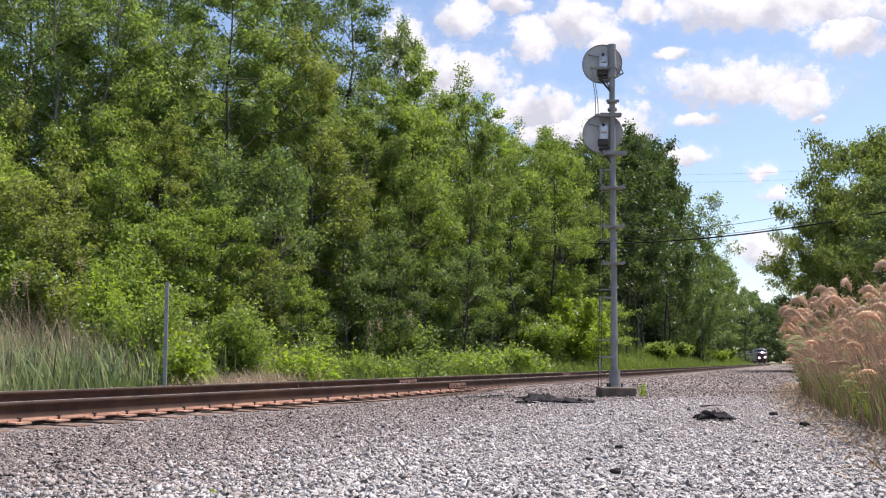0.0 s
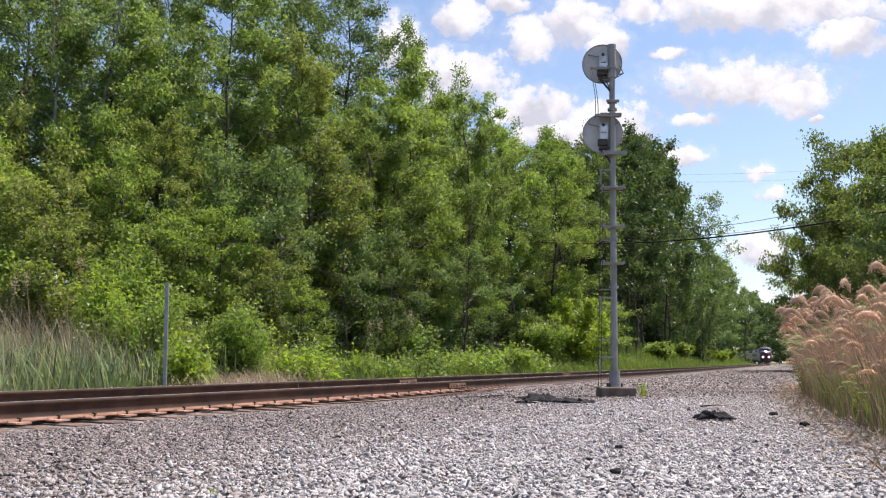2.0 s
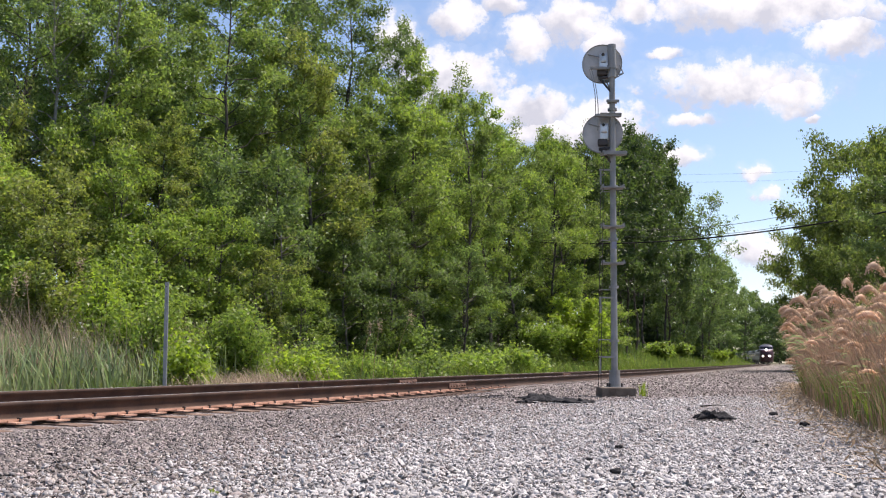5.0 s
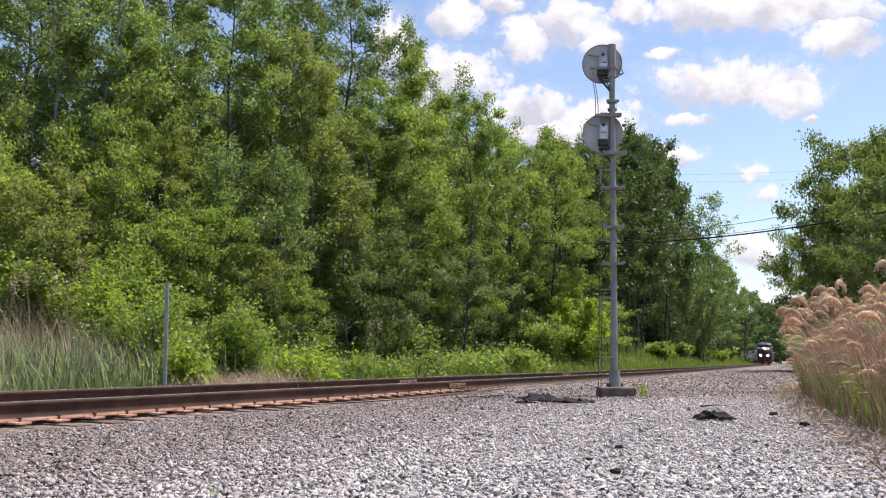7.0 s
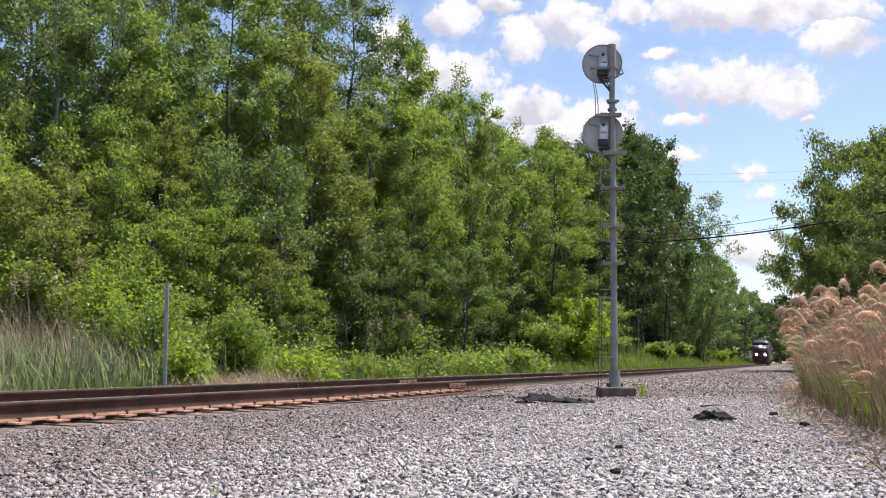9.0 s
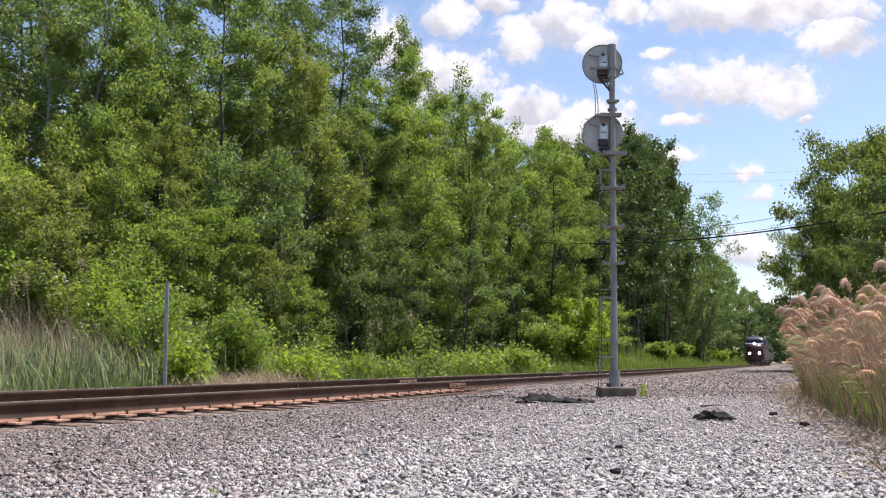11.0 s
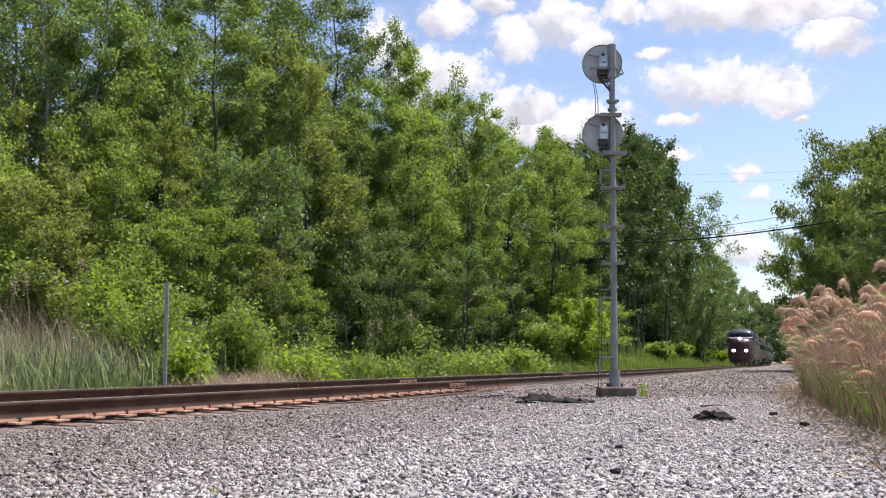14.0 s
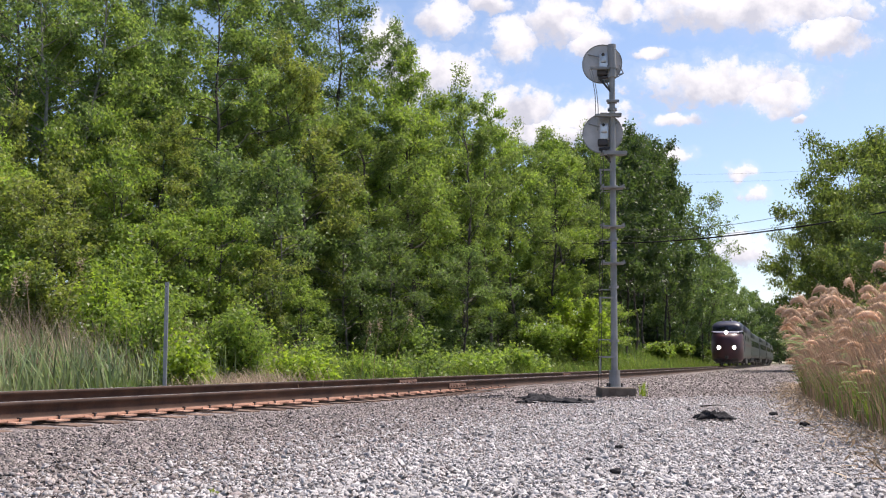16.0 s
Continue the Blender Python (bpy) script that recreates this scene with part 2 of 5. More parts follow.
# ---- the line of the track ----
YS = np.linspace(-80, 700, 1561)
SLOPE = np.interp(YS, [-80, 25, 50, 95, 148, 177, 215, 245, 270, 330, 420, 700], [0.416, 0.412, 0.376, 0.362, 0.378, 0.368, 0.352, 0.332, 0.29, 0.20, 0.06, -0.2])
XS = np.concatenate([[0], np.cumsum((SLOPE[1:] + SLOPE[:-1]) / 2 * np.diff(YS))])
XS += -4.76 - np.interp(9.69, YS, XS)
ARC = np.concatenate([[0], np.cumsum(np.hypot(np.diff(XS), np.diff(YS)))])
NEAR_TOP, FAR_TOP = 0.245, 0.290


def centre_x(y):
    return np.interp(y, YS, XS)


def on_track(s, offset=0.0):
    """Point and heading (radians right of +y) at the arc length s; offset to the camera's side."""
    x, y = np.interp(s, ARC, XS), np.interp(s, ARC, YS)
    h = math.atan(np.interp(s, ARC, SLOPE))
    return x + offset * math.cos(h), y - offset * math.sin(h), h


def arc_at(y):
    return float(np.interp(y, YS, ARC))


def ground_z(x, y):
    x, y = np.asarray(x, float), np.asarray(y, float)
    d = (x - centre_x(y)) * 0.925
    far = np.interp(d, [-60, -25, -9, -4.2, -2.6, -1.5, 1.45, 2.2, 6, 12, 40], [1.3, 1.1, 0.75, -0.12, -0.16, 0.03, -0.01, -0.012, 0.0, -0.05, 0.2])
    bank = np.interp(y, [42, 85, 150, 300], [0.0, 1.3, 1.9, 1.9]) * np.clip((-3.4 - d) / 5.0, 0, 1)
    return far + bank + 0.012 * np.sin(1.7 * x + 0.6 * y) * np.sin(1.1 * y - 0.4 * x)


# ---- ground, one sheet to the horizon ----
gx = np.concatenate([np.linspace(-2500, -120, 14), np.linspace(-110, -32, 14), np.linspace(-30, 60, 121), np.linspace(62, 160, 26), np.linspace(180, 2500, 14)])
gy = np.concatenate([np.linspace(-800, -40, 8), np.linspace(-30, 60, 91), np.linspace(62, 320, 50), np.linspace(350, 3500, 16)])
GX, GY = np.meshgrid(gx, gy)
GZ = ground_z(GX, GY)
nx = len(gx)
i, j = np.meshgrid(np.arange(len(gy) - 1), np.arange(nx - 1), indexing="ij")
gq = np.stack([i * nx + j, i * nx + j + 1, (i + 1) * nx + j + 1, (i + 1) * nx + j], -1).reshape(-1, 4)
ground = new("ground", array_mesh("ground", np.stack([GX, GY, GZ], -1).reshape(-1, 3), gq, M_GROUND, True))
tagged(ground, "soil and leaf litter under trees and grass", "ground", kind="structure")

# ballast bed, laid over the soil
by = np.concatenate([np.arange(-20, 60, 0.25), np.arange(60, 480, 4.0)])
bd = np.concatenate([np.linspace(-2.5, 1.4, 14), np.linspace(1.6, 7.0, 24)])
BY, BD = np.meshgrid(by, bd, indexing="ij")
edge = np.interp(BY, [-20, 7, 18, 30, 60, 480], [9.5, 8.4, 7.9, 7.3, 6.7, 4.6])
BD = np.where(BD > 1.5, 1.5 + (BD - 1.5) * (edge - 1.5) / 5.5, BD)
BX = centre_x(BY) + BD / 0.925
BZ = ground_z(BX, BY) + 0.006
nb = len(bd)
i, j = np.meshgrid(np.arange(len(by) - 1), np.arange(nb - 1), indexing="ij")
bq = np.stack([i * nb + j, i * nb + j + 1, (i + 1) * nb + j + 1, (i + 1) * nb + j], -1).reshape(-1, 4)
ballast = new("ballast_bed", array_mesh("ballast_bed", np.stack([BX, BY, BZ], -1).reshape(-1, 3), bq, M_BALLAST, True))
tagged(ballast, "grey crushed stone ballast along the track", "gravel", kind="structure")


# ---- track ----
def rail_profile(top):
    w = [(-0.075, -0.186), (0.075, -0.186), (0.075, -0.175), (0.016, -0.160), (0.009, -0.145), (0.009, -0.050), (0.034, -0.040),
         (0.036, -0.008), (0.028, 0.0), (-0.028, 0.0), (-0.036, -0.008), (-0.034, -0.040), (-0.009, -0.050), (-0.009, -0.145),
         (-0.016, -0.160), (-0.075, -0.175)]
    return [(a, b + top) for a, b in w]


def sweep(profile, s0, s1, offset, closed=True):
    ss = np.concatenate([np.arange(s0, min(s1, s0 + 140), 1.0), np.arange(s0 + 140, s1, 4.0)]) if s1 - s0 > 140 else np.linspace(s0, s1, max(2, int(s1 - s0) + 1))
    pr = np.array(profile)
    vs = []
    for s in ss:
        for a, b in pr:
            x, y, h = on_track(s, offset + a)
            vs.append((x, y, b))
    k = len(pr)
    i, j = np.meshgrid(np.arange(len(ss) - 1), np.arange(k if closed else k - 1), indexing="ij")
    n = (j + 1) % k
    q = np.stack([i * k + j, i * k + n, (i + 1) * k + n, (i + 1) * k + j], -1).reshape(-1, 4)
    return np.array(vs), q


track = new("railway_track")
tagged(track, "single railway track with rusty rails on ties", "railway track", kind="structure")
S0, S1 = arc_at(-30), arc_at(520)
for offset, top in ((0.7535, NEAR_TOP), (-0.7535, FAR_TOP)):
    r = new("rail", array_mesh("rail", *sweep(rail_profile(top), S0, S1, offset), M_RAIL))
    r.parent = track
    strip = new("rail_head", array_mesh("rail_head", *sweep([(-0.030, top + 0.0015), (0.030, top + 0.0015)], S0, S1, offset, False), M_RAILHEAD))
    strip.parent = r
    for side in (-1, 1):
        foot = new("rail_foot", array_mesh("rail_foot", *sweep([(side * 0.020, top - 0.1585), (side * 0.077, top - 0.1725), (side * 0.077, top - 0.186)], S0, arc_at(20.0), offset, False), M_FOOT))
        foot.parent = r
# joint bars bolted to both rails
for y, offset, top in ((20.2, 0.7535, NEAR_TOP), (21.0, -0.7535, FAR_TOP), (33.5, -0.7535, FAR_TOP)):
    s = arc_at(y)
    x, yy, h = on_track(s, offset)
    bm = bmesh.new()
    for side in (-1, 1):
        box(bm, (0.026, 0.92, 0.10), Matrix.Translation((side * 0.026, 0, -0.096)), 0.006)
        for k in range(6):
            rod(bm, (side * 0.038, -0.375 + 0.15 * k, -0.096), (side * 0.065, -0.375 + 0.15 * k, -0.096), 0.017, seg=6)
    jb = part("joint_bar", bm, M_JOINT, track, "rust-brown joint bar")
    jb.matrix_basis = Matrix.Translation((x, yy, top)) @ Matrix.Rotation(-h, 4, "Z")


def tie_mesh():
    bm = bmesh.new()
    box(bm, (2.55, 0.22, 0.16), Matrix.Translation((0, 0, -0.08)), 0.012)
    return bm


def plate_mesh():
    bm = bmesh.new()
    box(bm, (0.36, 0.19, 0.016), Matrix.Translation((0.02, 0, 0.008)))
    box(bm, (0.018, 0.17, 0.022), Matrix.Translation((0.085, 0, 0.02)))
    return bm


def spike_mesh():
    bm = bmesh.new()
    rod(bm, (0, 0, 0.01), (0, 0, 0.046), 0.010, seg=6)
    box(bm, (0.036, 0.028, 0.014), Matrix.Translation((-0.006, 0, 0.050)))
    return bm


tie_me = plate_me = spike_me = None
rng = np.random.default_rng(5)
s = arc_at(4.0)
while s < arc_at(56):
    x, y, h = on_track(s)
    roll = math.asin((NEAR_TOP - FAR_TOP) / 1.507)
    m = Matrix.Translation((x, y, (NEAR_TOP + FAR_TOP) / 2 - 0.204)) @ Matrix.Rotation(-h + rng.normal(0, 0.012), 4, "Z") @ Matrix.Rotation(-roll, 4, "Y")
    if tie_me is None:
        t = part("tie", tie_mesh(), M_TIE, track)
        tie_me = t.data
    else:
        t = new("tie", tie_me)
        t.parent = track
    t.matrix_basis = m @ Matrix.Translation((rng.normal(0, 0.04), 0, -0.05 if y > 21 else -0.012))
    for offset, top in ((0.7535, NEAR_TOP), (-0.7535, FAR_TOP)):
        if y > 23:      # buried in stone from here on
            break
        if plate_me is None:
            p = part("tie_plate", plate_mesh(), M_PLATE, t)
            plate_me = p.data
        else:
            p = new("tie_plate", plate_me)
            p.parent = t
        p.matrix_basis = t.matrix_basis.inverted() @ Matrix.Translation((*on_track(s, offset)[:2], top - 0.202)) @ Matrix.Rotation(-h + (math.pi if offset < 0 else 0), 4, "Z")
        for dx, dy in ((0.10, 0.05), (-0.09, -0.05)):
            if spike_me is None:
                k = part("spike", spike_mesh(), M_DARK, t, "dark iron rail spike")
                spike_me = k.data
            else:
                k = new("spike", spike_me)
                k.parent = t
            k.matrix_basis = p.matrix_basis @ Matrix.Translation((dx, dy, 0))
    s += 0.497

# ---- signal mast ----
def disc_head(parent, z, lean):
    """A round background with the lamp case on its back, facing away down the line."""
    m = Matrix.Translation((-0.16, 0.16, z)) @ Matrix.Rotation(radians(lean), 4, "Z")
    bm = bmesh.new()
    bmesh.ops.create_cone(bm, cap_ends=True, segments=48, radius1=0.375, radius2=0.375, depth=0.012, matrix=m @ Matrix.Rotation(math.pi / 2, 4, "X"))
    disc = part("background_disc", bm, M_DISC, parent, "round pale grey background disc")
    bm = bmesh.new()
    bmesh.ops.create_cone(bm, cap_ends=False, segments=48, radius1=0.385, radius2=0.385, depth=0.05, matrix=m @ Matrix.Rotation(math.pi / 2, 4, "X"))
    rim = part("rim", bm, M_ALU, disc)
    rim.modifiers.new("thick", "SOLIDIFY").thickness = 0.012
    bm = bmesh.new()
    box(bm, (0.17, 0.16, 0.34), m @ Matrix.Translation((0.03, -0.09, 0.0)), 0.04)
    box(bm, (0.12, 0.10, 0.16), m @ Matrix.Translation((0.03, -0.17, 0.05)), 0.03)
    part("lamp_case", bm, M_CASE, parent, "bright cast metal lamp housing")
    bm = bmesh.new()
    box(bm, (0.19, 0.16, 0.13), m @ Matrix.Translation((0.0, -0.10, -0.20)), 0.03)
    part("terminal_box", bm, M_DARK, parent, "dark terminal box under the lamp housing")
    bm = bmesh.new()
    rod(bm, m @ Vector((0.02, -0.20, 0.12)), m @ Vector((0.02, -0.27, 0.12)), 0.035, 0.02, 12)
    part("latch", bm, M_DARK, parent)
    for a, b, r in ((m @ Vector((-0.27, -0.01, 0.20)), m @ Vector((0.06, -0.10, 0.08)), 0.012), (m @ Vector((0.27, -0.01, 0.20)), m @ Vector((0.06, -0.10, 0.08)), 0.012),
                    (m @ Vector((0.05, -0.08, -0.14)), m @ Vector((0.20, -0.14, -0.14)), 0.03), (m @ Vector((0.02, -0.10, -0.25)), Vector((0, 0, z - 0.62)), 0.014)):
        bm = bmesh.new()
        rod(bm, a, b, r)
        part("strut", bm, M_ALU, parent)
    # hood over the lens on the far side
    bm = bmesh.new()
    bmesh.ops.create_cone(bm, cap_ends=False, segments=24, radius1=0.14, radius2=0.14, depth=0.36, matrix=m @ Matrix.Translation((0, 0.19, 0)) @ Matrix.Rotation(math.pi / 2, 4, "X"))
    hood = part("hood", bm, M_DARK, disc, "black lens hood")
    hood.modifiers.new("thick", "SOLIDIFY").thickness = 0.006


mast = new("signal_mast")
tagged(mast, "grey two-disc railway signal mast with ladder on concrete block", "railway signal")
MX, MY = 3.17, 17.85
bm = bmesh.new()
rod(bm, (0, 0, 0.16), (0, 0, 6.60), 0.062, 0.055, 20)
rod(bm, (0, 0, 6.60), (0, 0, 6.68), 0.085, 0.06, 20)
part("pole", bm, M_ALU, mast, smooth=False)
bm = bmesh.new()
rod(bm, (0, 0, 0.17), (0, 0, 0.48), 0.115, 0.095, 20)
rod(bm, (0, 0, 0.15), (0, 0, 0.18), 0.20, 0.20, 20)
part("pole_base", bm, M_ALU, mast)
for a in (0.8, 2.36, 3.93, 5.5):
    bm = bmesh.new()
    rod(bm, (0.16 * math.cos(a), 0.16 * math.sin(a), 0.14), (0.16 * math.cos(a), 0.16 * math.sin(a), 0.24), 0.02, seg=6)
    part("anchor_bolt", bm, M_DARK, mast)
bm = bmesh.new()
box(bm, (0.64, 0.64, 0.34), Matrix.Translation((0.02, 0, 0.0)), 0.03)
part("concrete_block", bm, M_CONCRETE, mast, "weathered concrete footing block")
for z in (1.0, 2.0, 2.9, 3.9, 5.4):
    bm = bmesh.new()
    rod(bm, (0, 0, z), (0, 0, z + 0.045), 0.09, 0.09, 16)
    part("pole_band", bm, M_ALU, mast)
for z in (2.46, 3.15, 3.89):
    bm = bmesh.new()
    box(bm, (0.42, 0.26, 0.03), Matrix.Translation((-0.02, -0.06, z)), 0.004)
    for sx in (-0.21, 0.17):
        box(bm, (0.03, 0.24, 0.07), Matrix.Translation((sx, -0.06, z + 0.02)), 0.004)
    part("step_bracket", bm, M_ALU, mast)
bm = bmesh.new()
box(bm, (0.46, 0.34, 0.03), Matrix.Translation((0.02, 0.0, 4.57)), 0.004)
box(bm, (0.44, 0.10, 0.05), Matrix.Translation((0.02, -0.12, 4.54)), 0.004)
part("platform", bm, M_ALU, mast)
bm = bmesh.new()
box(bm, (0.09, 0.012, 0.13), Matrix.Translation((0, -0.082, 2.80)), 0.003)
part("tag_plate", bm, M_STRIPE, mast, "small white tag plate")
ladder = part("ladder", (lambda b: (rod(b, (-0.27, 0.20, 0.16), (-0.20, 0.14, 4.45), 0.006, seg=6), rod(b, (-0.27, -0.10, 0.16), (-0.20, -0.16, 4.45), 0.006, seg=6), b)[-1])(bmesh.new()), M_DARK, mast, "narrow dark ladder")
for k in range(13):
    z = 0.42 + 0.31 * k
    x = -0.27 + 0.07 * (z - 0.16) / 4.29
    bm = bmesh.new()
    rod(bm, (x, 0.19, z), (x, -0.14, z), 0.009, seg=6)
    part("rung", bm, M_ALU, ladder)
    if k % 3 == 2:
        bm = bmesh.new()
        rod(bm, (x, 0.0, z), (0, 0, z), 0.010, seg=6)
        part("stay", bm, M_ALU, ladder)
for z, x0 in ((4.24, -0.24), (1.82, -0.26), (0.72, -0.27)):
    bm = bmesh.new()
    box(bm, (0.30, 0.035, 0.03), Matrix.Translation((x0 / 2, -0.05, z)), 0.004)
    box(bm, (0.03, 0.03, 0.30), Matrix.Translation((x0, -0.05, z - 0.14)), 0.004)
    part("ladder_stay", bm, M_ALU, mast)
bm = bmesh.new()
rod(bm, (0, 0, 6.05), (0, 0, 6.70), 0.082, 0.082, 20)
rod(bm, (0, 0, 6.22), (0, 0, 6.29), 0.10, 0.10, 20)
part("head_sleeve", bm, M_ALU, mast)
bm = bmesh.new()
rod(bm, (0, 0, 5.55), (0, 0, 5.60), 0.095, 0.095, 16)
box(bm, (0.24, 0.05, 0.05), Matrix.Translation((0.0, -0.07, 5.575)), 0.008)
part("clamp", bm, M_ALU, mast)
bm = bmesh.new()
box(bm, (0.48, 0.10, 0.045), Matrix.Translation((-0.09, -0.10, 5.28)), 0.006)
box(bm, (0.40, 0.30, 0.02), Matrix.Translation((-0.05, -0.02, 5.31)), 0.004)
part("cable_bracket", bm, M_ALU, mast)
bm = bmesh.new()
box(bm, (0.36, 0.06, 0.05), Matrix.Translation((-0.24, -0.06, 6.22)), 0.008)
part("cross_arm", bm, M_ALU, mast)
for z in (6.05, 4.66):
    bm = bmesh.new()
    rod(bm, (-0.22, 0.02, z - 0.02), (-0.03, -0.02, z - 0.28), 0.022)
    rod(bm, (-0.26, 0.02, z - 0.01), (-0.02, 0.0, z + 0.02), 0.026)
    part("brace", bm, M_DARK, mast, "dark diagonal brace")
disc_head(mast, 6.37, -10)
disc_head(mast, 4.99, -10)
for dx, z0, z1 in ((-0.42, 6.21, 5.22), (-0.37, 6.20, 5.00)):
    pts = [(dx - 0.02 + 0.10 * t + 0.04 * math.sin(3 * t), -0.02 - 0.10 * math.sin(math.pi * t), z0 + (z1 - z0) * t) for t in np.linspace(0, 1, 9)]
    w = new("cable", array_mesh("cable", *tube(pts, [0.008] * 9, 5), M_ALU))
    w.parent = mast
bm = bmesh.new()
rod(bm, (0.05, 0, 6.10), (0.22, 0, 6.14), 0.012)
rod(bm, (0.22, 0, 6.14), (0.15, 0, 6.30), 0.012)
rod(bm, (0.06, 0, 6.04), (0.22, 0, 6.14), 0.010)
part("sighting_arm", bm, M_ALU, mast)
mast.matrix_basis = Matrix.Translation((MX, MY, 0.0)) @ Matrix.Rotation(radians(0.7), 4, "Y")
# ---- grass and reeds beyond the rails ----
def strip_points(n, y0, y1, d0, d1, rng, power=1.6):
    y = y0 + (y1 - y0) * rng.uniform(0, 1, n) ** power
    d = rng.uniform(d0, d1, n)
    x = centre_x(y) + d / 0.925
    return np.stack([x, y, ground_z(x, y) - 0.01], 1)


def stuff(name, verts, quads, mat, label, category):
    ob = new(name, array_mesh(name, verts, quads, mat))
    return tagged(ob, label, category, kind="stuff")


rng = np.random.default_rng(21)
p = strip_points(3600, 11, 23, -7.0, -3.0, rng, 1.0)
p = p[p[:, 0] < -4.4 + rng.normal(0, 0.4, len(p))]
stuff("cattails", *blades(p, 1.15, 0.046, rng, (-0.10, 0.0), 0.5, 4), M_CATTAIL, "pale green reed blades beside the track", "reeds")
p = strip_points(26000, 16, 110, -8.5, -2.7, rng, 1.8)
stuff("grass", *blades(p, 0.55, 0.016, rng, (-0.1, 0.0), 0.5, 2), M_GRASS, "long green grass on the track side", "grass")
p = strip_points(22000, 24, 290, -9.0, -2.8, rng, 1.4)
stuff("grass", *blades(p, 0.8, 0.045, rng, (-0.1, 0.0), 0.5, 2), M_GRASS, "long green grass on the far bank", "grass")
p = strip_points(2600, 14, 34, -6.5, -2.5, rng, 1.2)
stuff("dry_grass", *blades(p, 0.55, 0.010, rng, (-0.15, 0.0), 0.7), M_STRAW, "dry straw-coloured grass beside the rails", "grass")
p = strip_points(3200, 13, 24, -8.0, -4.2, rng, 1.0)
stuff("dry_reeds", *blades(p, 1.5, 0.014, rng, (-0.1, 0.0), 0.4), M_STRAW, "tall dry brown reeds below the wood", "reeds")
p = np.array([-3.9, 18.4, 0.0]) + rng.normal(0, 1, (2400, 3)) * np.array([0.6, 0.9, 0.0])
p[:, 2] = ground_z(p[:, 0], p[:, 1]) - 0.01
stuff("dry_grass", *blades(p, 0.6, 0.012, rng, (-0.15, 0.0), 0.7), M_STRAW, "pale dry grass before the bushes", "grass")
# low leafy plants in the wood's edge
p = strip_points(700, 17, 75, -11.5, -4.0, rng, 1.3)
pl = np.repeat(p, 26, 0) + np.abs(rng.normal(0, 1, (700 * 26, 3))) * np.array([0.0, 0.0, 0.28]) + rng.normal(0, 1, (700 * 26, 3)) * np.array([0.22, 0.22, 0.05])
stuff("undergrowth", *leaves(pl, 0.12, 0.075, rng, 0.1), M_LEAF, "low green leafy undergrowth below the trees", "undergrowth")

# tall dry stalks
for x, y, h, lean in ((-6.9, 16.9, 2.35, 0.10), (-7.4, 17.3, 2.0, -0.04), (-8.1, 17.6, 1.8, 0.06), (-1.75, 24.0, 1.7, 0.05), (-1.3, 24.6, 1.9, 0.12), (-2.1, 24.4, 1.6, 0.08)):
    st = tagged(new("dry_stalk"), "tall dry brown reed stalk from last year", "reed", "dry stalks")
    st.matrix_basis = Matrix.Translation((x, y, float(ground_z(x, y))))
    t = np.linspace(0, 1, 7)
    pts = np.stack([lean * h * t * t * 2, 0 * t, h * t], 1)
    o = new("stem", array_mesh("stem", *tube(pts, 0.008 - 0.004 * t, 5), M_STEM))
    o.parent = st
    tips = pts[-1] + rng.normal(0, 1, (60, 3)) * np.array([0.035, 0.035, 0.11])
    o = new("plume", array_mesh("plume", *leaves(tips, 0.07, 0.016, rng, -0.4), M_STRAW))
    o.parent = st
    tagged(o, kind="stuff")


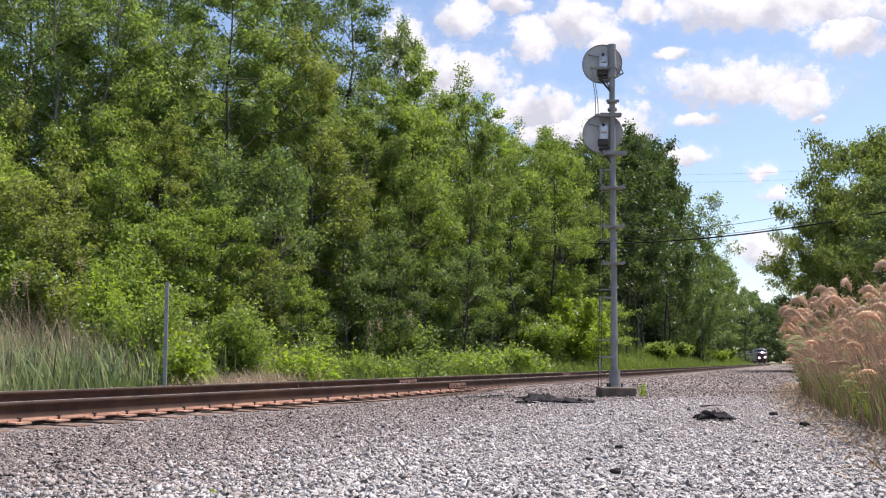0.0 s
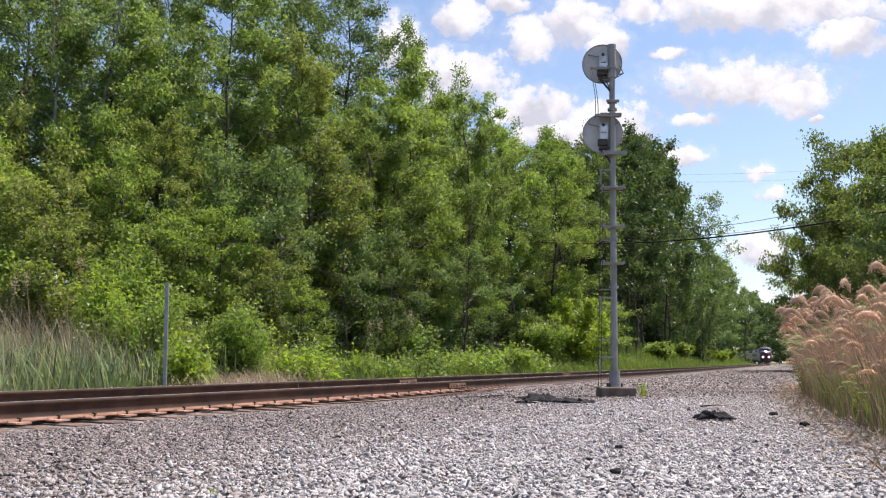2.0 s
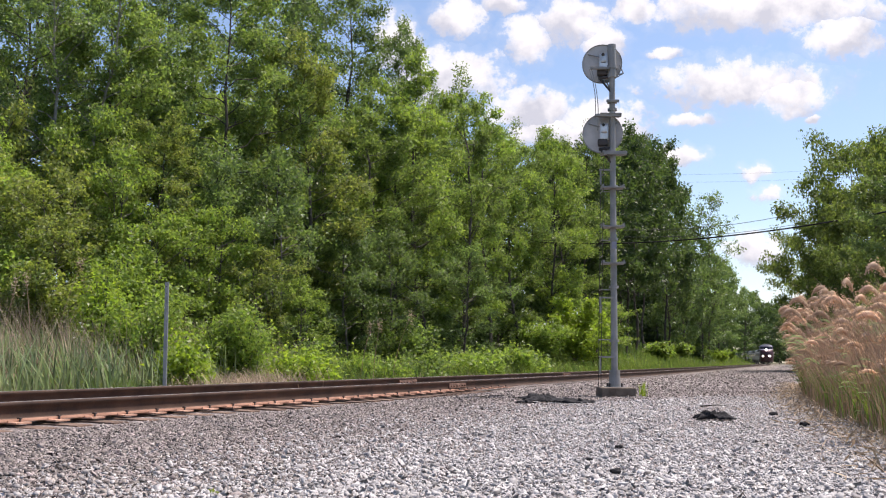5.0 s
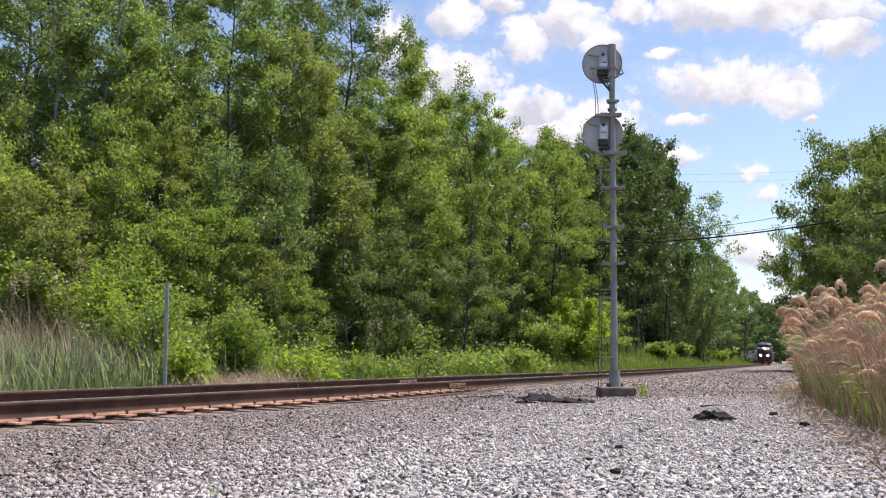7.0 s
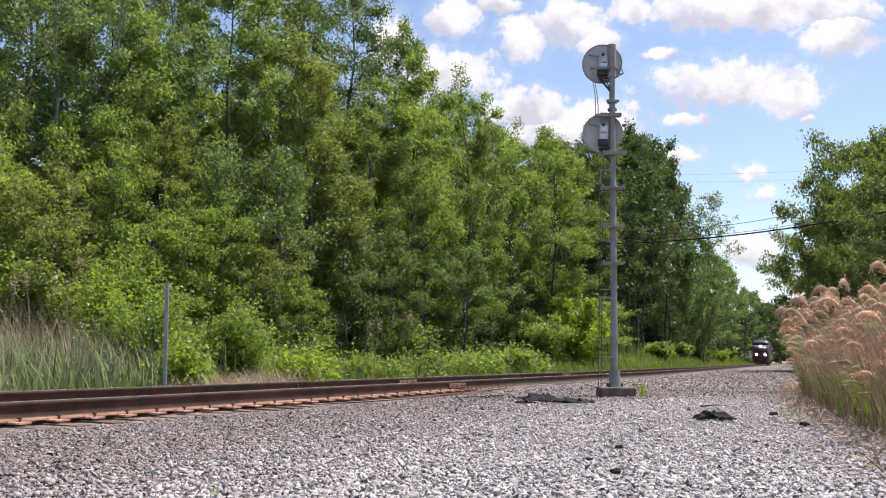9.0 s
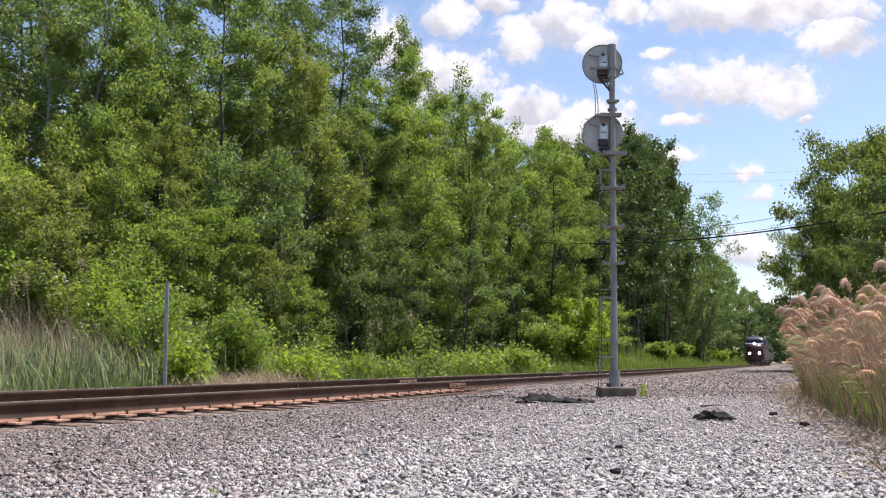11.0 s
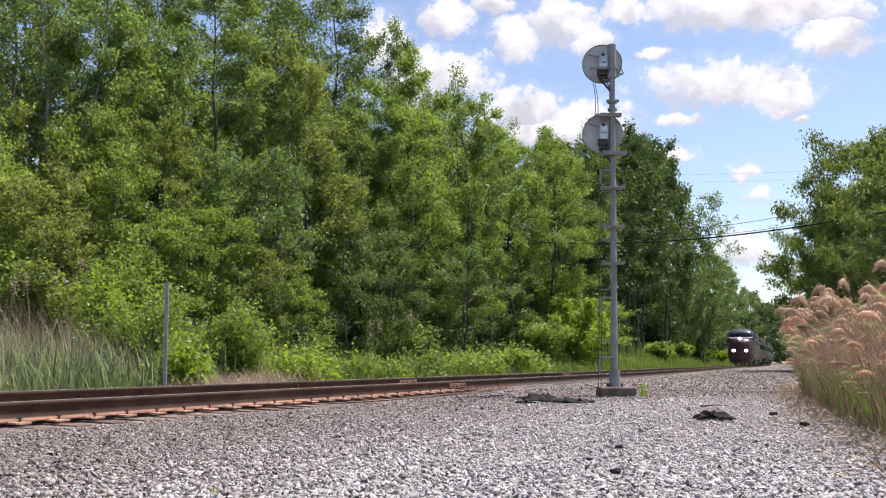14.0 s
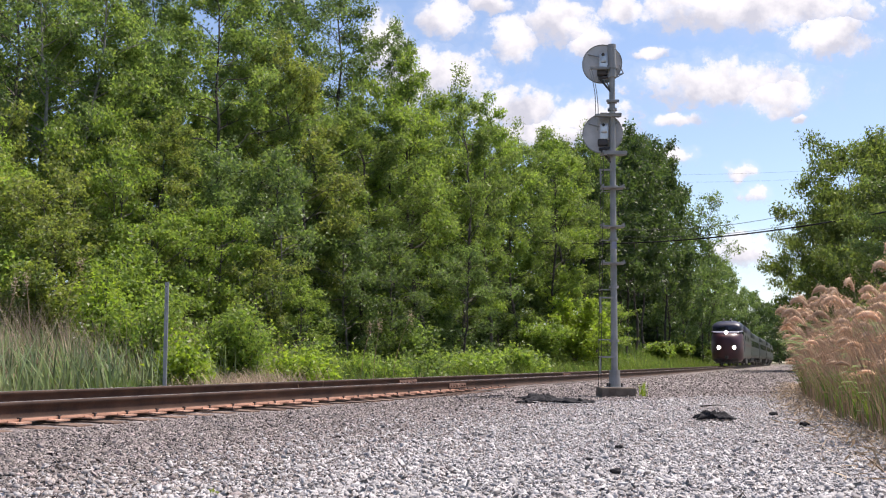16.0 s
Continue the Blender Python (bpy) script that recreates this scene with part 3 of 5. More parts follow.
# ---- plumed reeds on the camera's side ----
def reed_parts(seed, height):
    """Verts and quads of one reed, bent over by the wind: stem, leaves, plume."""
    r = np.random.default_rng(seed)
    t = np.linspace(0, 1, 9)
    lean = r.uniform(0.10, 0.26)
    pts = np.stack([-lean * height * t ** 2.0, r.normal(0, 0.05) * height * t, height * (t - 0.08 * t ** 3)], 1)
    stem = tube(pts, 0.0042 * (1 - 0.6 * t) + 0.0008, 4)
    lv = []
    for k in range(5):
        h = r.uniform(0.12, 0.72)
        base = np.array([np.interp(h, t, pts[:, q]) for q in range(3)])
        ln = r.uniform(0.25, 0.5)
        a = r.normal(math.pi, 0.7)
        u = np.linspace(0, 1, 5)
        mid = base + np.stack([math.cos(a) * ln * u * 0.75, math.sin(a) * ln * u * 0.6, ln * (0.75 * u - 0.6 * u * u)], 1)
        w = 0.011 * np.sin(np.pi * (0.12 + 0.88 * u) * 0.98) + 0.0008
        sd = np.array([-math.sin(a) * 0.6, math.cos(a) * 0.6, 0.6])
        v = np.empty((10, 3))
        v[0::2], v[1::2] = mid - sd * w[:, None], mid + sd * w[:, None]
        q = np.array([[2 * i, 2 * i + 1, 2 * i + 3, 2 * i + 2] for i in range(4)])
        lv.append((v, q))
    n = 150
    u = r.uniform(0, 1, n)
    tip, size = pts[-1], r.uniform(0.20, 0.30)
    axis = tip + np.stack([-size * u * 0.8, 0 * u, size * (1.0 * u - 0.85 * u * u)], 1)
    body = axis + r.normal(0, 1, (n, 3)) * (0.019 * np.sin(np.pi * (0.12 + 0.8 * u)) + 0.004)[:, None]
    d = np.stack([-0.8 + 0 * u, 0 * u, 0.8 - 1.7 * u], 1) + r.normal(0, 0.25, (n, 3))
    d /= np.linalg.norm(d, axis=1)[:, None]
    sd = np.cross(d, r.normal(0, 1, (n, 3)))
    sd /= np.linalg.norm(sd, axis=1)[:, None]
    L, W = 0.026, 0.0055
    v = np.stack([body, body + d * L * 0.5 + sd * W, body + d * L, body + d * L * 0.5 - sd * W], 1).reshape(-1, 3)
    g = np.linspace(0, 1, 8)
    core = tip + np.stack([-size * g * 0.8, 0 * g, size * (1.0 * g - 0.85 * g * g)], 1)
    fluff = tube(core, 0.026 * np.sin(np.pi * (0.08 + 0.86 * g)) + r.uniform(0, 0.005, 8), 7)
    return stem, lv, join([fluff, (v, np.arange(4 * n).reshape(-1, 4))])


reeds = []
for k in range(7):
    stem, lv, plume = reed_parts(200 + k, 1.0)
    r = tagged(new("plumed_reed"), "dry tan reed with feathery pinkish plume bent by wind", "reed", "plumed reeds")
    for nm, geo, mat in [("stem", stem, M_STEM), ("plume", plume, M_PLUME)] + [("blade", b, M_CATTAIL if k % 2 else M_STEM) for b in lv]:
        o = new(nm, array_mesh(nm, *geo, mat))
        o.parent = r
    reeds.append(r)


def reed_edge(y):
    """The camera-side edge of the reed bed."""
    return float(np.interp(y, [4, 7.2, 10, 13, 18, 30, 60, 100, 160, 220], [2.4, 3.42, 4.2, 5.05, 6.65, 11.2, 22.2, 36.6, 60.0, 82.0]))


rng = np.random.default_rng(9)
spots = []
while len(spots) < 165:
    y = 6.8 + 15 * rng.uniform() ** 1.15
    back = abs(rng.normal(0, 0.45 if len(spots) % 2 else 1.1)) + 0.10
    x = reed_edge(y) + back
    if x / y < 0.60:
        h = min(2.3, 0.85 + 0.50 * min(back, 2.2) + 0.045 * (y - 7)) * rng.uniform(0.36, 1.18)
        spots.append((x, y, h))
REED_SWAY = []
for k, (x, y, h) in enumerate(spots):
    src = reeds[k % 7]
    r = src if k < 7 else copy_thing(src, Matrix())
    r.matrix_basis = Matrix.LocRotScale((x, y, float(ground_z(x, y)) - 0.02), Euler((0, 0, radians(rng.normal(0, 22)))), (0.5 + 0.5 * h, 0.5 + 0.5 * h, h))
    if k % 2 == 0:
        REED_SWAY.append(r)
# green blades and dead stems at the foot of the reeds, and litter
y = 5.5 + 22 * rng.uniform(0, 1, 5200) ** 1.2
x = np.array([reed_edge(v) for v in y]) + np.abs(rng.normal(0, 0.8, 5200)) + 0.05
p = np.stack([x, y, ground_z(x, y) - 0.01], 1)
stuff("reed_grass", *blades(p, 0.60, 0.012, rng, (-0.2, 0.0), 0.4), M_GRASS, "green grass blades among the reeds", "grass")
y = 5.5 + 18 * rng.uniform(0, 1, 5200) ** 1.1
x = np.array([reed_edge(v) for v in y]) + np.abs(rng.normal(0, 1.0, 5200)) + 0.02
p = np.stack([x, y, ground_z(x, y) - 0.01], 1)
stuff("dead_stems", *blades(p, 1.25, 0.008, rng, (-0.2, 0.0), 0.3), M_STEM, "dense dry brown reed stems", "reeds")
y = 5 + 22 * rng.uniform(0, 1, 4200)
x = np.array([reed_edge(v) for v in y]) + rng.normal(-0.08, 0.26, 4200)
p = np.stack([x, y, ground_z(x, y) + rng.uniform(0.01, 0.05, 4200)], 1)
stuff("reed_litter", *leaves(p, 0.12, 0.012, rng, 0.0), M_STRAW, "fallen dry reed leaves at the gravel's edge", "litter")
# farther reeds along the line
y = 22 + 160 * rng.uniform(0, 1, 2600)
x = np.array([reed_edge(v) for v in y]) + np.abs(rng.normal(0, 1.6, 2600)) + 0.2
p = np.stack([x, y, ground_z(x, y) - 0.01], 1)
stuff("far_reeds", *blades(p, 1.4, 0.025, rng, (-0.15, 0.0), 0.12), M_GRASS, "tall green reeds along the distant gravel", "reeds")

# ---- steel post beyond the track ----
post = tagged(new("steel_post"), "grey galvanised steel sign post beside the track", "post")
post.matrix_basis = Matrix.Translation((-4.75, 16.5, -0.2)) @ Matrix.Rotation(radians(-0.6), 4, "Y")
bm = bmesh.new()
box(bm, (0.010, 0.04, 2.2), Matrix.Translation((-0.026, 0, 1.1)), 0.002)
box(bm, (0.010, 0.04, 2.2), Matrix.Translation((0.026, 0, 1.1)), 0.002)
box(bm, (0.045, 0.010, 2.2), Matrix.Translation((0, -0.02, 1.1)), 0.002)
part("channel", bm, M_GALV, post)
for k in range(3):
    bm = bmesh.new()
    rod(bm, (0, -0.03, 2.12 - 0.12 * k), (0, -0.018, 2.12 - 0.12 * k), 0.008, seg=6)
    part("bolt", bm, M_DARK, post)

# ---- wires over the line ----
for name, a, b, sag, rad in (
        ("overhead_cable", (2.7, 63.8, 8.96), (24.4, 42.2, 8.30), 1.2, 0.042),
        ("overhead_wire", (9.2, 48.5, 7.35), (24.25, 63.0, 10.68), 0.35, 0.018),
        ("overhead_wire", (9.2, 48.5, 7.0), (24.25, 63.0, 9.91), 0.3, 0.016),
        ("overhead_wire", (10.0, 80.0, 16.5), (46.0, 84.0, 18.6), 0.5, 0.006),
        ("overhead_wire", (10.0, 80.0, 15.9), (46.0, 84.0, 17.8), 0.5, 0.006)):
    t = np.linspace(0, 1, 33)
    pts = np.stack([a[i] + (b[i] - a[i]) * t for i in range(3)], 1)
    pts[:, 2] -= 4 * sag * t * (1 - t)
    w = new(name, array_mesh(name, *tube(pts, [rad] * 33, 6), M_WIRE, True))
    tagged(w, "black utility cable strung across the track" if rad > 0.03 else "thin utility wire strung across the track", "cable", "overhead wires")


# ---- cloth and clods on the gravel ----
def rag(name, size, seed, label):
    r = np.random.default_rng(seed)
    n = 26
    u, v = np.meshgrid(np.linspace(-1, 1, n), np.linspace(-1, 1, n), indexing="ij")
    off = r.uniform(0, 50, 2)
    z = np.array([[noise.noise((a * 1.8 + off[0], b * 2.6 + off[1], 0)) for b in v[0]] for a in u[:, 0]])
    z2 = np.array([[noise.noise((a * 5 + off[0], b * 6 + off[1], 3)) for b in v[0]] for a in u[:, 0]])
    rim = np.clip(1 - np.maximum(np.abs(u), np.abs(v)) ** 4, 0, 1)
    h = size[2] * (0.45 + 1.1 * np.abs(z) + 0.4 * z2) * (0.15 + 0.85 * rim)
    x = u * size[0] * (0.8 + 0.35 * z.T)
    y = v * size[1] * (0.8 + 0.4 * z)
    q = np.array([[i * n + j, (i + 1) * n + j, (i + 1) * n + j + 1, i * n + j + 1] for i in range(n - 1) for j in range(n - 1)])
    ob = new(name, array_mesh(name, np.stack([x, y, np.maximum(h, 0.004)], -1).reshape(-1, 3), q, M_CLOTH, True))
    ob.modifiers.new("thick", "SOLIDIFY").thickness = 0.006
    return tagged(ob, label, "cloth")


r = rag("crumpled_cloth", (0.22, 0.17, 0.10), 3, "crumpled dark grey cloth lying on gravel")
r.matrix_basis = Matrix.Translation((2.88, 10.3, 0.02)) @ Matrix.Rotation(radians(-12), 4, "Z")
for x, y, sx, sy, h, seed, turn in ((1.62, 16.2, 0.28, 0.5, 0.10, 7, 8), (1.98, 14.9, 0.36, 0.30, 0.06, 9, -14), (1.62, 15.4, 0.26, 0.45, 0.07, 15, 30), (1.25, 14.7, 0.16, 0.14, 0.04, 12, 12)):
    r = rag("torn_sheet", (sx, sy, h), seed, "torn blue-black sheet lying flat on the ballast")
    r.matrix_basis = Matrix.Translation((x, y, float(ground_z(x, y)) + 0.02)) @ Matrix.Rotation(radians(turn), 4, "Z")
for k, (x, y, sx) in enumerate(((0.94, 5.3, 0.034), (0.90, 6.0, 0.026), (1.25, 6.9, 0.03), (3.58, 9.6, 0.055), (3.95, 11.6, 0.05))):
    bm = bmesh.new()
    bmesh.ops.create_icosphere(bm, subdivisions=2, radius=1.0)
    for v in bm.verts:
        v.co *= 1 + 0.45 * noise.noise(v.co * 1.6 + Vector((k * 9, 0, 0)))
        v.co = Vector((v.co.x * sx, v.co.y * sx * 0.7, v.co.z * sx * 0.45))
    c = part("dark_clod", bm, M_CLOTH)
    tagged(c, "small dark clod lying on the gravel", "clod", "clods on the gravel")
    c.matrix_basis = Matrix.Translation((x, y, float(ground_z(x, y)) + 0.035))
# twigs on the ballast
for k, (x, y, turn, ln) in enumerate(((0.95, 17.2, 20, 0.7), (0.55, 16.6, 160, 0.5), (2.3, 15.6, 75, 0.35), (3.7, 13.2, 10, 0.4))):
    t = np.linspace(0, 1, 6)
    pts = np.stack([ln * t - ln / 2, 0.03 * np.sin(5 * t + k), 0.02 + 0.015 * np.sin(3 * t)], 1)
    tw = new("twig", array_mesh("twig", *tube(pts, 0.009 * (1 - 0.6 * t), 6), M_BARK))
    tagged(tw, "thin brown twig lying on the ballast", "twig", "twigs on the gravel")
    tw.matrix_basis = pose(x, y, float(ground_z(x, y)) + 0.01, 0, 0, turn)
# weed at the corner of the footing
rng = np.random.default_rng(4)
p = np.array([3.62, 17.55, 0.0]) + rng.normal(0, 0.03, (26, 3)) * np.array([1, 1, 0])
weed = new("weed", array_mesh("weed", *blades(p, 0.30, 0.014, rng, (0.03, 0), 0.3), M_LEAF_LIME))
tagged(weed, "small green weed beside the concrete footing", "weed")
p = np.array([-1.05, 4.47, 0.03]) + rng.normal(0, 0.02, (8, 3)) * np.array([1, 1, 0.2])
weed = new("weed", array_mesh("weed", *leaves(p, 0.02, 0.012, rng, -0.3), M_LEAF_GOLD))
tagged(weed, "tiny yellow-green weed sprouting from gravel", "weed")
# ---- trees ----
def tree(name, height, radius, seed, leaf_count, leaf_len, leaf_mat, bark_mat, low=0.12, shape=0.8, clump=0.42, trunk_r=None, droop=0.5, forks=1, rise=(0.35, 1.1), gap=0.0, full=0.75, twigs=True):
    """A tapered trunk with rising limbs and twigs, and a crown of leaf sprays at the ends of the twigs."""
    rng = np.random.default_rng(seed)
    top = new(name)
    r0 = trunk_r or 0.0075 * height
    wood, clumps = [], []
    for f in range(forks):
        lean = rng.normal(0, 0.025, 2) if forks == 1 else np.array([math.cos(f * 2.4), math.sin(f * 2.4)]) * 0.11
        t = np.linspace(0, 1, 14)
        wob = np.cumsum(rng.normal(0, 0.010 * height, (14, 2)), 0)
        wob -= wob[0]
        spine = np.stack([lean[0] * height * t + wob[:, 0], lean[1] * height * t + wob[:, 1], height * t * 0.97 - 0.15], 1)
        wood.append(tube(spine, r0 * (1 - 0.92 * t) + 0.008, 8))
        n = int(18 + height * 1.7)
        lobes = rng.uniform(0, 2 * np.pi, 3)
        for k in range(n):
            h = low + (0.97 - low) * ((k + rng.uniform()) / n) ** 0.92
            root = np.array([np.interp(h, t, spine[:, c]) for c in range(3)])
            a = k * 2.4 + rng.normal(0, 0.5)
            lobe = 1 + 0.22 * math.sin(2 * a + lobes[0] + 5 * h) + 0.15 * math.sin(3 * a + lobes[1] - 9 * h)
            prof = radius * (math.sin(math.pi * min(1, (h - low * 0.5) / (1.04 - low * 0.5)) ** shape) ** full) * rng.uniform(0.6, 1.15) * lobe
            up = rng.uniform(*rise) * (0.55 + 0.6 * h)
            u = np.linspace(0, 1, 6)
            limb = root + np.stack([math.cos(a) * prof * u, math.sin(a) * prof * u, prof * up * (u - 0.3 * u * u)], 1)
            limb[1:] += rng.normal(0, 0.045 * prof, (5, 3))
            wood.append(tube(limb, (0.26 * r0 * (1 - h) + 0.012) * (1 - 0.85 * u) + 0.003, 3))
            for _ in range(int(2 + prof * 1.5)):
                v = rng.uniform(0.3, 1.0) ** 0.75
                c = np.array([np.interp(v, u, limb[:, q]) for q in range(3)])
                b = a + rng.choice((-1, 1)) * rng.uniform(0.4, 1.3)
                ln = (0.18 + 0.22 * prof) * rng.uniform(0.5, 1.2)
                tip = c + np.array([math.cos(b) * ln, math.sin(b) * ln, ln * rng.uniform(-0.3, 0.8)])
                if rng.uniform() > gap:
                    clumps += [tip, (c + tip) / 2]
                if twigs and prof > 0.9:
                    wood.append(tube(np.array([c, (c + tip) / 2 + rng.normal(0, 0.04, 3), tip]), [0.011, 0.008, 0.003], 3))
            clumps.append(limb[-1])
        clumps += [spine[-1] + rng.normal(0, 1, 3) * np.array([0.2, 0.2, 0.4]) for _ in range(10)]
    clumps = np.array(clumps)
    clumps = clumps[clumps[:, 2] > 0.25]
    size = rng.uniform(0.45, 1.3, len(clumps)) * clump
    pick = rng.choice(len(clumps), leaf_count, p=size ** 1.7 / np.sum(size ** 1.7))
    spread = np.clip(rng.normal(0, 1, (leaf_count, 3)), -1.9, 1.9) * size[pick][:, None] * np.array([0.5, 0.5, 0.42])
    places = clumps[pick] + spread
    places = places[places[:, 2] > 0.1]
    w = new("trunk", array_mesh("trunk", *join(wood), bark_mat, True))
    w.parent = top
    c = new("crown", array_mesh("crown", *small_leaves(places, leaf_len, leaf_len * 0.7, rng, droop), leaf_mat))
    c.parent = top
    return top


def plant(proto, x, y, turn, size=1.0, wide=None, sink=0.05):
    """A further tree of the same growth."""
    c = copy_thing(proto, Matrix())
    wide = wide or size
    c.matrix_basis = Matrix.LocRotScale((x, y, float(ground_z(x, y)) - sink), Euler((0, 0, radians(turn))), (wide, wide, size))
    return c


SWAY = []
# the kinds of growth, each set in its first place
G = "trees beside the track"
maple = tagged(tree("tree", 11.4, 2.4, 11, 26000, 0.098, M_LEAF, M_BARK, 0.13, 0.8, 0.36), "leafy green maple at the edge of the wood", "tree", G)
gold = tagged(tree("tree", 11.0, 2.2, 24, 24000, 0.096, M_LEAF_GOLD, M_BARK, 0.14, 0.85, 0.34), "yellow-green maple with reddish young leaves", "tree", G)
ash = tagged(tree("tree", 12.6, 2.2, 12, 26000, 0.098, M_LEAF, M_BARK, 0.12, 0.85, 0.34), "mid green young ash at the edge of the wood", "tree", G)
bright = tagged(tree("tree", 12.0, 2.5, 25, 25000, 0.11, M_LEAF_LIGHT, M_BARK, 0.14, 0.75, 0.37), "fresh light green tree at the edge of the wood", "tree", G)
poplar = tagged(tree("tree", 17.5, 2.6, 13, 22000, 0.13, M_LEAF_DARK, M_BARK, 0.2, 0.9, 0.42, rise=(0.6, 1.5), twigs=False), "tall grey-green poplar standing in the wood", "tree", G)
ragged = tagged(tree("tree", 18.5, 3.3, 26, 26000, 0.13, M_LEAF_DARK, M_BARK, 0.3, 1.0, 0.46, gap=0.2), "tall open-crowned tree above the wood's edge", "tree", G)
birch = tagged(tree("tree", 12.0, 1.9, 14, 20000, 0.09, M_LEAF_DARK, M_PALE_BARK, 0.2, 0.9, 0.32, forks=2), "slender pale-barked tree with grey-green leaves", "tree", G)
willow = tagged(tree("tree", 15.5, 4.5, 15, 29000, 0.19, M_LEAF_WILLOW, M_BARK, 0.03, 0.75, 0.62, droop=0.9, rise=(0.5, 1.1), full=0.42, twigs=False), "broad light green willow beyond the reeds", "tree", G)
# far and back trees carry the wood's shade in their leaf colour
far_tree = tagged(tree("tree", 17.0, 3.5, 16, 13000, 0.25, M_LEAF_SHADED, M_BARK, 0.24, 0.85, 0.6, rise=(0.5, 1.2), twigs=False, full=0.5), "tall green tree beside the distant track, leaves darkened for shade", "tree", G)
far_light = tagged(tree("tree", 17.0, 3.4, 27, 11000, 0.25, M_LEAF_DARK, M_BARK, 0.03, 0.7, 0.62, rise=(0.5, 1.3), twigs=False), "sunlit green tree beside the distant track", "tree", G)
back_tree = tagged(tree("tree", 17.0, 3.8, 19, 3200, 0.55, M_LEAF_SHADED, M_BARK, 0.03, 0.8, 0.75, twigs=False), "green tree deep in the wood, leaves darkened for shade", "tree", G)
sparse = tagged(tree("tree", 19.0, 3.0, 17, 4200, 0.24, M_LEAF_DARK, M_BARK, 0.3, 0.9, 0.5, trunk_r=0.11, rise=(0.8, 1.6), twigs=False), "thinly leaved tall tree above the wood", "tree", G)
sapling = tagged(tree("tree", 5.2, 1.3, 18, 9000, 0.085, M_LEAF_LIGHT, M_BARK, 0.08, 0.8, 0.26, rise=(0.6, 1.4)), "young light green sapling in the wood's edge", "tree", G)
gold_sapling = tagged(tree("tree", 5.0, 1.1, 28, 7500, 0.08, M_LEAF_GOLD, M_BARK, 0.10, 0.9, 0.24, rise=(0.7, 1.5)), "young yellow-green sapling in the wood's edge", "tree", G)
dark_sapling = tagged(tree("tree", 5.0, 1.9, 29, 5000, 0.15, M_LEAF_DARK, M_BARK, 0.05, 0.6, 0.40, twigs=False), "dark green young tree in the wood's shade", "tree", G)
young = tagged(tree("tree", 6.0, 1.7, 33, 10000, 0.09, M_LEAF_DARK, M_BARK, 0.10, 0.75, 0.32), "mid green young tree below the taller trees", "tree", G)
KIND = {"m": maple, "g": gold, "a": ash, "l": bright, "p": poplar, "r": ragged, "b": birch, "w": willow, "f": far_tree, "F": far_light,
        "k": back_tree, "s": sparse, "y": sapling, "Y": gold_sapling, "d": dark_sapling, "e": young}
used = set()


def stand(kinds, rows, sway=False):
    for k, (x, y, turn, size, wide) in zip(kinds, rows):
        t = KIND[k]
        if k in used:
            t = plant(t, x, y, turn, size, wide)
        else:
            used.add(k)
            t.matrix_basis = Matrix.LocRotScale((x, y, float(ground_z(x, y)) - 0.05), Euler((0, 0, radians(turn))), (wide, wide, size))
        if sway:
            SWAY.append(t)


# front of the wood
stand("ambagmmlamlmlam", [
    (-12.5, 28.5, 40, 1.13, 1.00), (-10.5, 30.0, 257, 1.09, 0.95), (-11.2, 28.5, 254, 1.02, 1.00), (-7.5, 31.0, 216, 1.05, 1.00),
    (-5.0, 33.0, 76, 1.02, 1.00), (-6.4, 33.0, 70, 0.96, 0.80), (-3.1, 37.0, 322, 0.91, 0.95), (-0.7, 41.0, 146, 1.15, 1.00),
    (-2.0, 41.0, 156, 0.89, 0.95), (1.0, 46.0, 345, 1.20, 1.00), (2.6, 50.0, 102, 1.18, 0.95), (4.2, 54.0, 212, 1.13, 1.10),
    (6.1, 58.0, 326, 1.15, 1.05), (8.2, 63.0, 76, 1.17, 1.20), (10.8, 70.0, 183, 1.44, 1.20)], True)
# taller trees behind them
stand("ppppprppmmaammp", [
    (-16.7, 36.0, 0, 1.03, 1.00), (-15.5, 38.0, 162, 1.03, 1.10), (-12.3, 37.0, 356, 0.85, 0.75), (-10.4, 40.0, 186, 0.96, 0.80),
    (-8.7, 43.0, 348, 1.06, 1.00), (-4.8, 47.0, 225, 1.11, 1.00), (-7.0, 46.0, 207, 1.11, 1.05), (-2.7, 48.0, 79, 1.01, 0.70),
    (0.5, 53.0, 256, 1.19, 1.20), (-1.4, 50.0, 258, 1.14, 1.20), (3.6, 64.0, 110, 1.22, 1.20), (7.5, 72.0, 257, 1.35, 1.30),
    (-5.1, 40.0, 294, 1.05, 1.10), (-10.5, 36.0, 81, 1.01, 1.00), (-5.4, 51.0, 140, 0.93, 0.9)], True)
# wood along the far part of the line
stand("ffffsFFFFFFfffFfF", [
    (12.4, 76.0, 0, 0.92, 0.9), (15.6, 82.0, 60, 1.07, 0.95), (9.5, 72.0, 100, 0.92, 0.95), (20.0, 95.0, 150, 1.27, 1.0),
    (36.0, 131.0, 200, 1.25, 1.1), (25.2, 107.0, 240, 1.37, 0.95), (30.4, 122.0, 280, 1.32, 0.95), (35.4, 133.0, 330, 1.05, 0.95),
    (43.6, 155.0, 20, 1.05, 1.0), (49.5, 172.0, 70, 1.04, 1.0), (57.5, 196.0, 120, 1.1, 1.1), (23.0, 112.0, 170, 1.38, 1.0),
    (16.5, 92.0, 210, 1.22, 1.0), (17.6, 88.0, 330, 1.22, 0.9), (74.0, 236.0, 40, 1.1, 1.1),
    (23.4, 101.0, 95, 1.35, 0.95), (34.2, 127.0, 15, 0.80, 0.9)])
